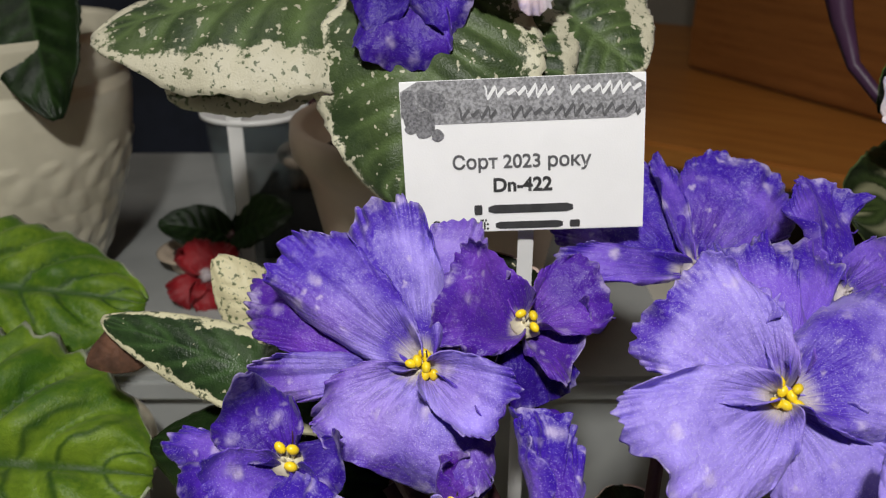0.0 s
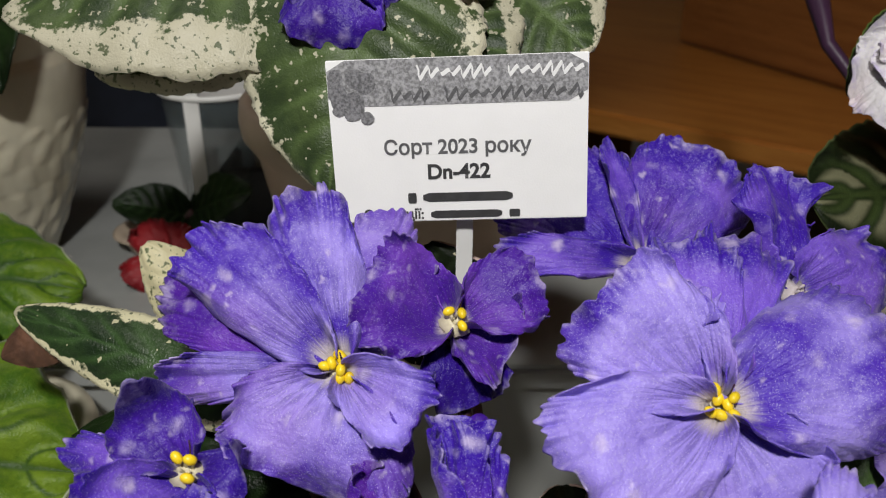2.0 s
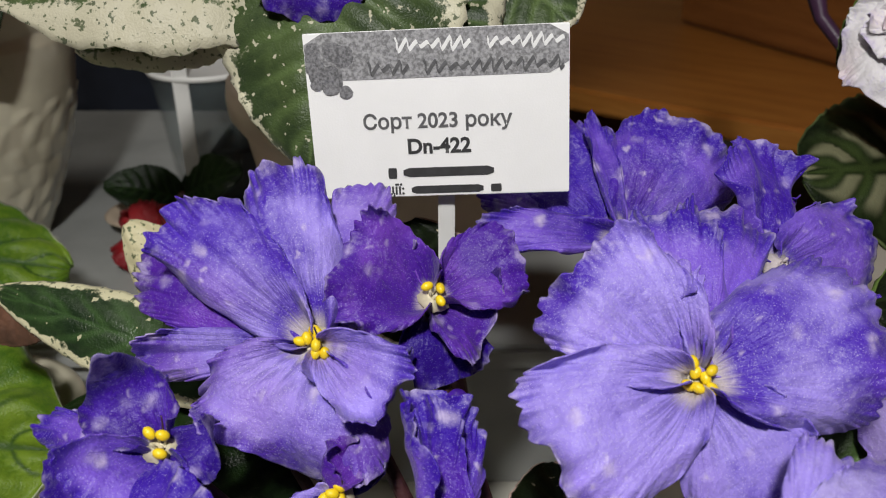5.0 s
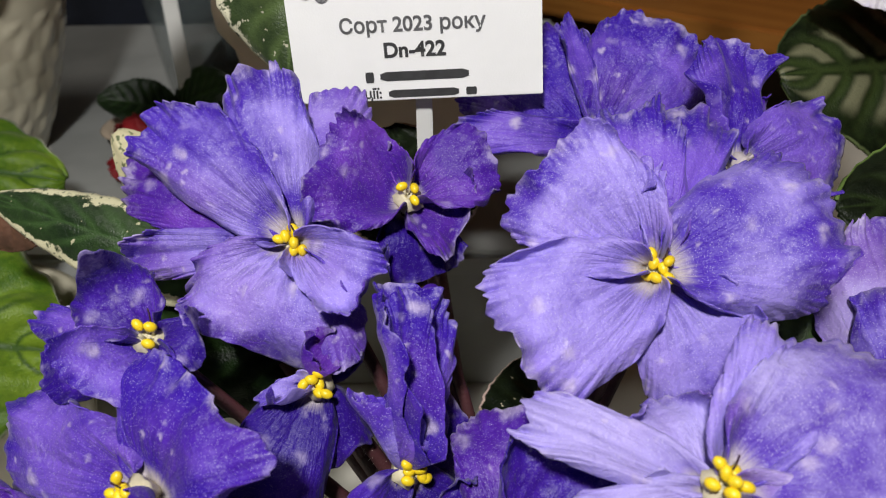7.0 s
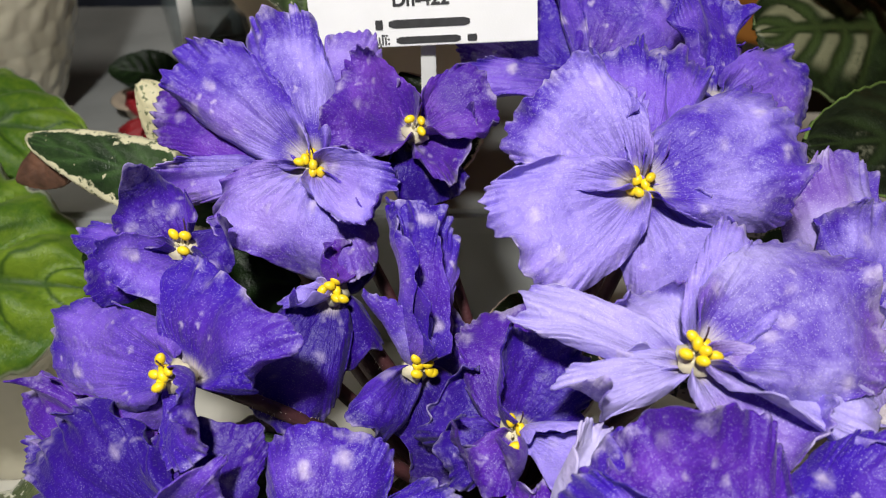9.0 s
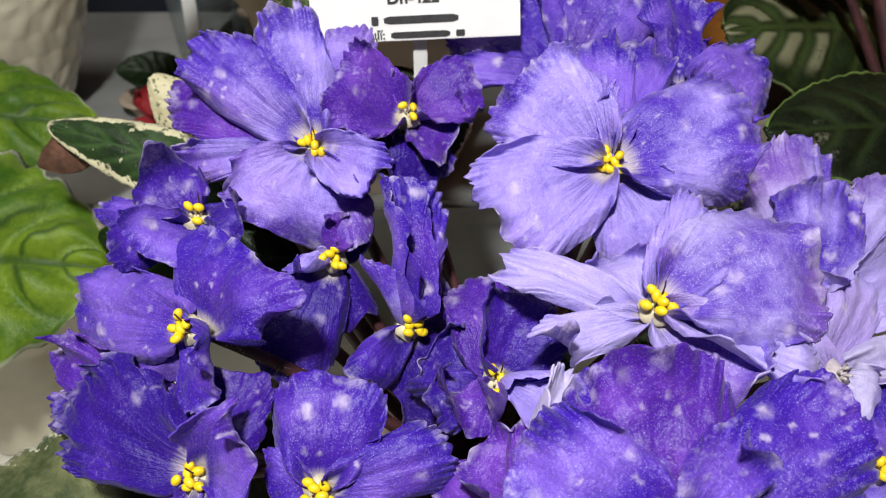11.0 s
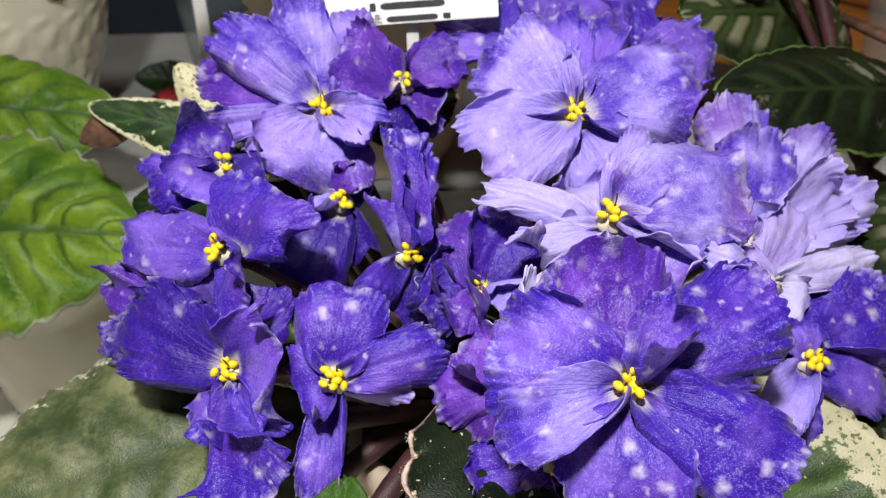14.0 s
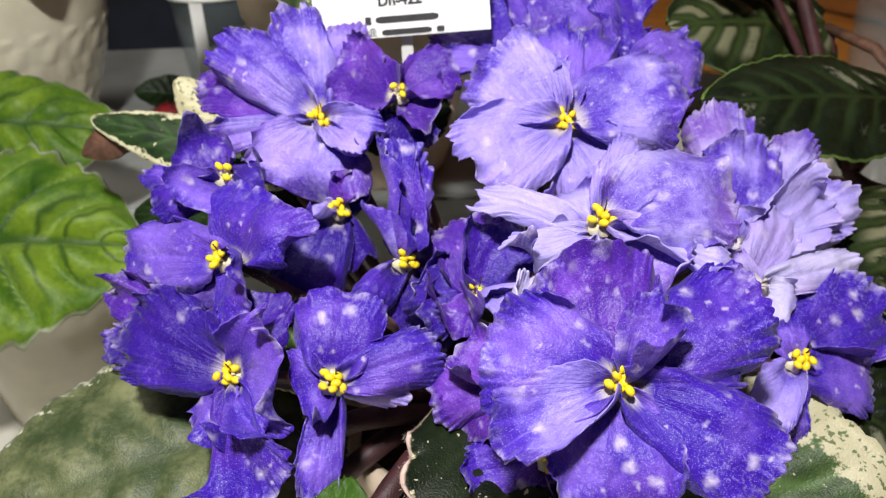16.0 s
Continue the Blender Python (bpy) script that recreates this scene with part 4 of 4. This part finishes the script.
back_plant = thing("potted_violet", (-0.002, 0.378, TIER), "potted violet with cream-margined leaves and a blue flower", "plant", "potted violets on display")
add_pot(back_plant, 0.044, 0.066, 0.112, PLASTIC_POT, "cream plastic pot with a thick rim")
BACK = (-0.002, 0.375, 0.20)
leaf(back_plant, (-0.010, 0.285, 0.268), (-0.112, 0.262, 0.256), (0.0, -0.45, 0.9), 0.075, 0.06, LEAF_BACK, "green leaf with a broad cream margin", crown=BACK, fold=-0.16)
leaf(back_plant, (-0.030, 0.300, 0.262), (-0.100, 0.290, 0.232), (0.0, -0.6, 0.6), 0.050, 0.04, LEAF_BACK, "drooping green leaf with a speckled cream margin", crown=BACK, fold=-0.16)
leaf(back_plant, (0.000, 0.264, 0.276), (-0.0135, 0.232, 0.211), (-0.1, -0.8, 0.45), 0.072, 0.07, LEAF_BACK_GREEN, "green leaf with pale flecks", crown=BACK, fold=-0.1)
leaf(back_plant, (0.030, 0.280, 0.268), (0.062, 0.255, 0.246), (0.0, -0.7, 0.6), 0.055, 0.05, LEAF_BACK, "green leaf with a cream margin", crown=BACK, fold=-0.1)
leaf(back_plant, (0.010, 0.275, 0.262), (0.034, 0.245, 0.240), (0.0, -0.8, 0.5), 0.050, 0.05, LEAF_BACK, "green leaf with a cream margin", crown=BACK, fold=-0.1)
violet(back_plant, (-0.010, 0.252, 0.276), (0.0, -0.85, 0.5), [(-95, 26, 30, 0, 0), (-160, 20, 24, 0, 0), (-20, 20, 24, 0, 0), (50, 20, 24, 0, 0), (130, 20, 24, 0, 0)], PETAL_DEEP_SHADED, BACK, label="deep blue flower with a white rim", ruffle=0.5)
violet(back_plant, (0.020, 0.255, 0.288), (0.1, -0.85, 0.5), [(-95, 22, 28, 0, 0), (-150, 20, 24, 0, 0), (-30, 20, 24, 0, 0), (50, 18, 22, 0, 0), (130, 18, 22, 0, 0)], PETAL_WHITE, BACK, label="pale lilac flower")


def embossed(a, z):
    return 0.0011 * max(0.0, math.sin(a * 22 + math.sin(z * 120) * 1.2) * math.sin(z * 240)) ** 0.5 if 0.015 < z < 0.085 else 0.0


pot_left = thing("potted_violet", (-0.250, 0.440, TIER), "dark-leaved violet in an embossed cream pot", "plant", "potted violets on display")
profile = [(0.040, 0), (0.044, 0.002)] + [(0.046 + 0.030 * math.sin(min(1.0, i / 9) * 1.5), 0.012 * i + 0.006) for i in range(1, 10)]
profile += [(0.074, 0.120), (0.077, 0.128), (0.079, 0.142), (0.078, 0.146), (0.074, 0.145), (0.070, 0.118)]
profile_fine = []
for (r0, z0), (r1, z1) in zip(profile, profile[1:]):
    profile_fine += [(r0 + (r1 - r0) * q / 8, z0 + (z1 - z0) * q / 8) for q in range(8)]
add_pot(pot_left, 0.05, 0.074, 0.14, CERAMIC, "embossed cream ceramic pot", embossed, profile_fine + [profile[-1]])
leaf(pot_left, (-0.205, 0.42, 0.268), (-0.180, 0.372, 0.200), (0.0, -0.8, 0.5), 0.050, 0.05, LEAF_DARK_PLAIN, "glossy dark green leaf", crown=(-0.262, 0.44, 0.22))
leaf(pot_left, (-0.25, 0.42, 0.262), (-0.250, 0.35, 0.235), (0.0, -0.8, 0.5), 0.050, 0.05, LEAF_DARK_PLAIN, "glossy dark green leaf", crown=(-0.262, 0.44, 0.22))

stick = thing("plant_label", (-0.117, 0.445, TIER), "narrow white label stick in a hazy plastic cup", "label")
box("stick", (0.0085, 0.0015, 0.150), (0, 0, 0.075), WHITE_PLASTIC, stick, "", 0.0004)

right_plant = thing("potted_violet", (0.235, 0.255, TABLE), "dark-leaved violet with white ruffled flowers", "plant", "potted violets on display")
add_pot(right_plant, 0.036, 0.052, 0.10, PLASTIC_POT, "beige plastic pot")
RIGHT = (0.235, 0.255, 0.125)
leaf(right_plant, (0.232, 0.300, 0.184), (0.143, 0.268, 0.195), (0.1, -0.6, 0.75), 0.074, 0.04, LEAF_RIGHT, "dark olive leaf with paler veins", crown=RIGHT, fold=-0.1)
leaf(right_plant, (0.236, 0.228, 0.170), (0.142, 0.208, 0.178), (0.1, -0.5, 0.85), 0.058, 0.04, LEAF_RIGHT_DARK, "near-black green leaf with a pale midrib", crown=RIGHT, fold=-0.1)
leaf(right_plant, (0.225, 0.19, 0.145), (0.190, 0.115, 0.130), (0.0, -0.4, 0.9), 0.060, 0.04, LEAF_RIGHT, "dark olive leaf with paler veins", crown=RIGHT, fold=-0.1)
violet(right_plant, (0.172, 0.27, 0.240), (-0.3, -0.65, 0.7), [(a, 22, 27, 0, 0) for a in (10, 75, 130, 185, 250, 310)] + [(a, 15, 20, 4, 15) for a in (30, 90, 150, 210, 270, 330)] + [(a, 9, 14, 6, 20) for a in (0, 120, 240)], PETAL_WHITE, RIGHT, sacs=0, label="white double ruffled flower", ruffle=0.7)

leaf(right_plant, (0.196, 0.300, 0.252), (0.160, 0.290, 0.224), (0.0, -0.6, 0.7), 0.034, 0.05, LEAF_RIGHT_DARK, "near-black green leaf with a pale midrib", crown=RIGHT, fold=-0.1)
verts, faces = [], []
tube(verts, faces, [Vector(p) - right_plant.location for p in ((0.235, 0.262, 0.125), (0.215, 0.33, 0.185), (0.182, 0.362, 0.228), (0.177, 0.370, 0.246), (0.170, 0.378, 0.275), (0.160, 0.385, 0.320))], [0.002, 0.0022, 0.003, 0.005, 0.008, 0.006], 8)
part("leaf_stalk", mesh_of("leaf_stalk", verts, faces, STYLE), right_plant, "dark thick leaf stalk")

red_plant = thing("potted_violet", (-0.150, 0.450, TIER), "low violet with a dark red flower and black-green leaves", "plant", "potted violets on display")
add_pot(red_plant, 0.014, 0.018, 0.012, PLASTIC_POT, "small beige pot")
violet(red_plant, (-0.131, 0.405, 0.104), (0.2, -0.7, 0.7), [(a, 22, 22, 0, 0) for a in (-150, -90, -30, 40, 110)], PETAL_RED, (-0.15, 0.44, 0.10), sacs=0, label="dark red flower")
leaf(red_plant, (-0.125, 0.440, 0.112), (-0.163, 0.43, 0.124), (0.1, -0.6, 0.8), 0.030, 0.05, LEAF_DARK_PLAIN, "black-green leaf", crown=(-0.15, 0.44, 0.10))
leaf(red_plant, (-0.122, 0.440, 0.114), (-0.085, 0.43, 0.132), (0.1, -0.6, 0.8), 0.034, 0.05, LEAF_DARK_PLAIN, "black-green leaf", crown=(-0.15, 0.44, 0.10))

tray = thing("plastic_tray", (-0.045, 0.560, TIER), "black plastic nursery tray", "tray")
box("tray_floor", (0.12, 0.19, 0.004), (0, 0, 0.002), BLACK_PLASTIC, tray, "", 0.001)
for sx in (-0.0635, 0.0635):
    box("side_wall", (0.005, 0.20, 0.045), (sx, 0, 0.0225), BLACK_PLASTIC, tray, "", 0.001)
for sy in (-0.0975, 0.0975):
    box("end_wall", (0.122, 0.005, 0.045), (0, sy, 0.0225), BLACK_PLASTIC, tray, "", 0.001)

cup = thing("plastic_cup", (-0.112, 0.475, TIER), "hazy clear plastic cup on the riser", "cup")
part("cup_wall", turned([(0.020, 0), (0.0215, 0.001), (0.026, 0.050), (0.030, 0.088), (0.0315, 0.090), (0.0305, 0.091), (0.029, 0.088), (0.025, 0.050), (0.020, 0.003), (0.004, 0.002)], CLEAR_CUP, 48, "cup_wall"), cup)

pink_plant = thing("potted_violet", (-0.075, 0.520, TIER + 0.004), "potted violet with salmon pink flowers", "plant", "potted violets on display")
add_pot(pink_plant, 0.022, 0.030, 0.050, PLASTIC_POT, "small beige pot")
violet(pink_plant, (-0.096, 0.497, 0.232), (0.3, -0.8, 0.4), [(a, 15, 16, 0, 0) for a in (-100, -30, 50, 120, 190)], PETAL_PINK, (-0.075, 0.520, 0.14), sacs=0, label="salmon pink flower")
part("rim", turned([(0.0300, 0.089), (0.0318, 0.0895), (0.0322, 0.091), (0.0316, 0.0925), (0.0302, 0.0922)], WHITE_PLASTIC, 48, "rim"), cup, "rolled plastic rim")

verts, faces = [], []
tube(verts, faces, [Vector(p) - right_plant.location for p in ((0.237, 0.258, 0.125), (0.252, 0.246, 0.165), (0.240, 0.266, 0.182), (0.232, 0.300, 0.184))], [0.003, 0.003, 0.0028, 0.0024], 8)
part("leaf_stalk", mesh_of("leaf_stalk", verts, faces, BROWN_DRY), right_plant, "reddish-brown leaf stalk")

tall_cup = thing("plastic_cup", (0.352, 0.430, TABLE), "tall hazy clear plastic cup beside the dark-leaved violet", "cup")
part("cup_wall", turned([(0.026, 0), (0.028, 0.001), (0.032, 0.080), (0.036, 0.188), (0.0375, 0.190), (0.0365, 0.191), (0.035, 0.188), (0.031, 0.080), (0.026, 0.003), (0.004, 0.002)], CLEAR_CUP, 48, "cup_wall"), tall_cup)
part("rim", turned([(0.0362, 0.189), (0.0382, 0.1897), (0.0386, 0.191), (0.0380, 0.1925), (0.0364, 0.1922)], WHITE_PLASTIC, 48, "rim"), tall_cup, "rolled plastic rim")
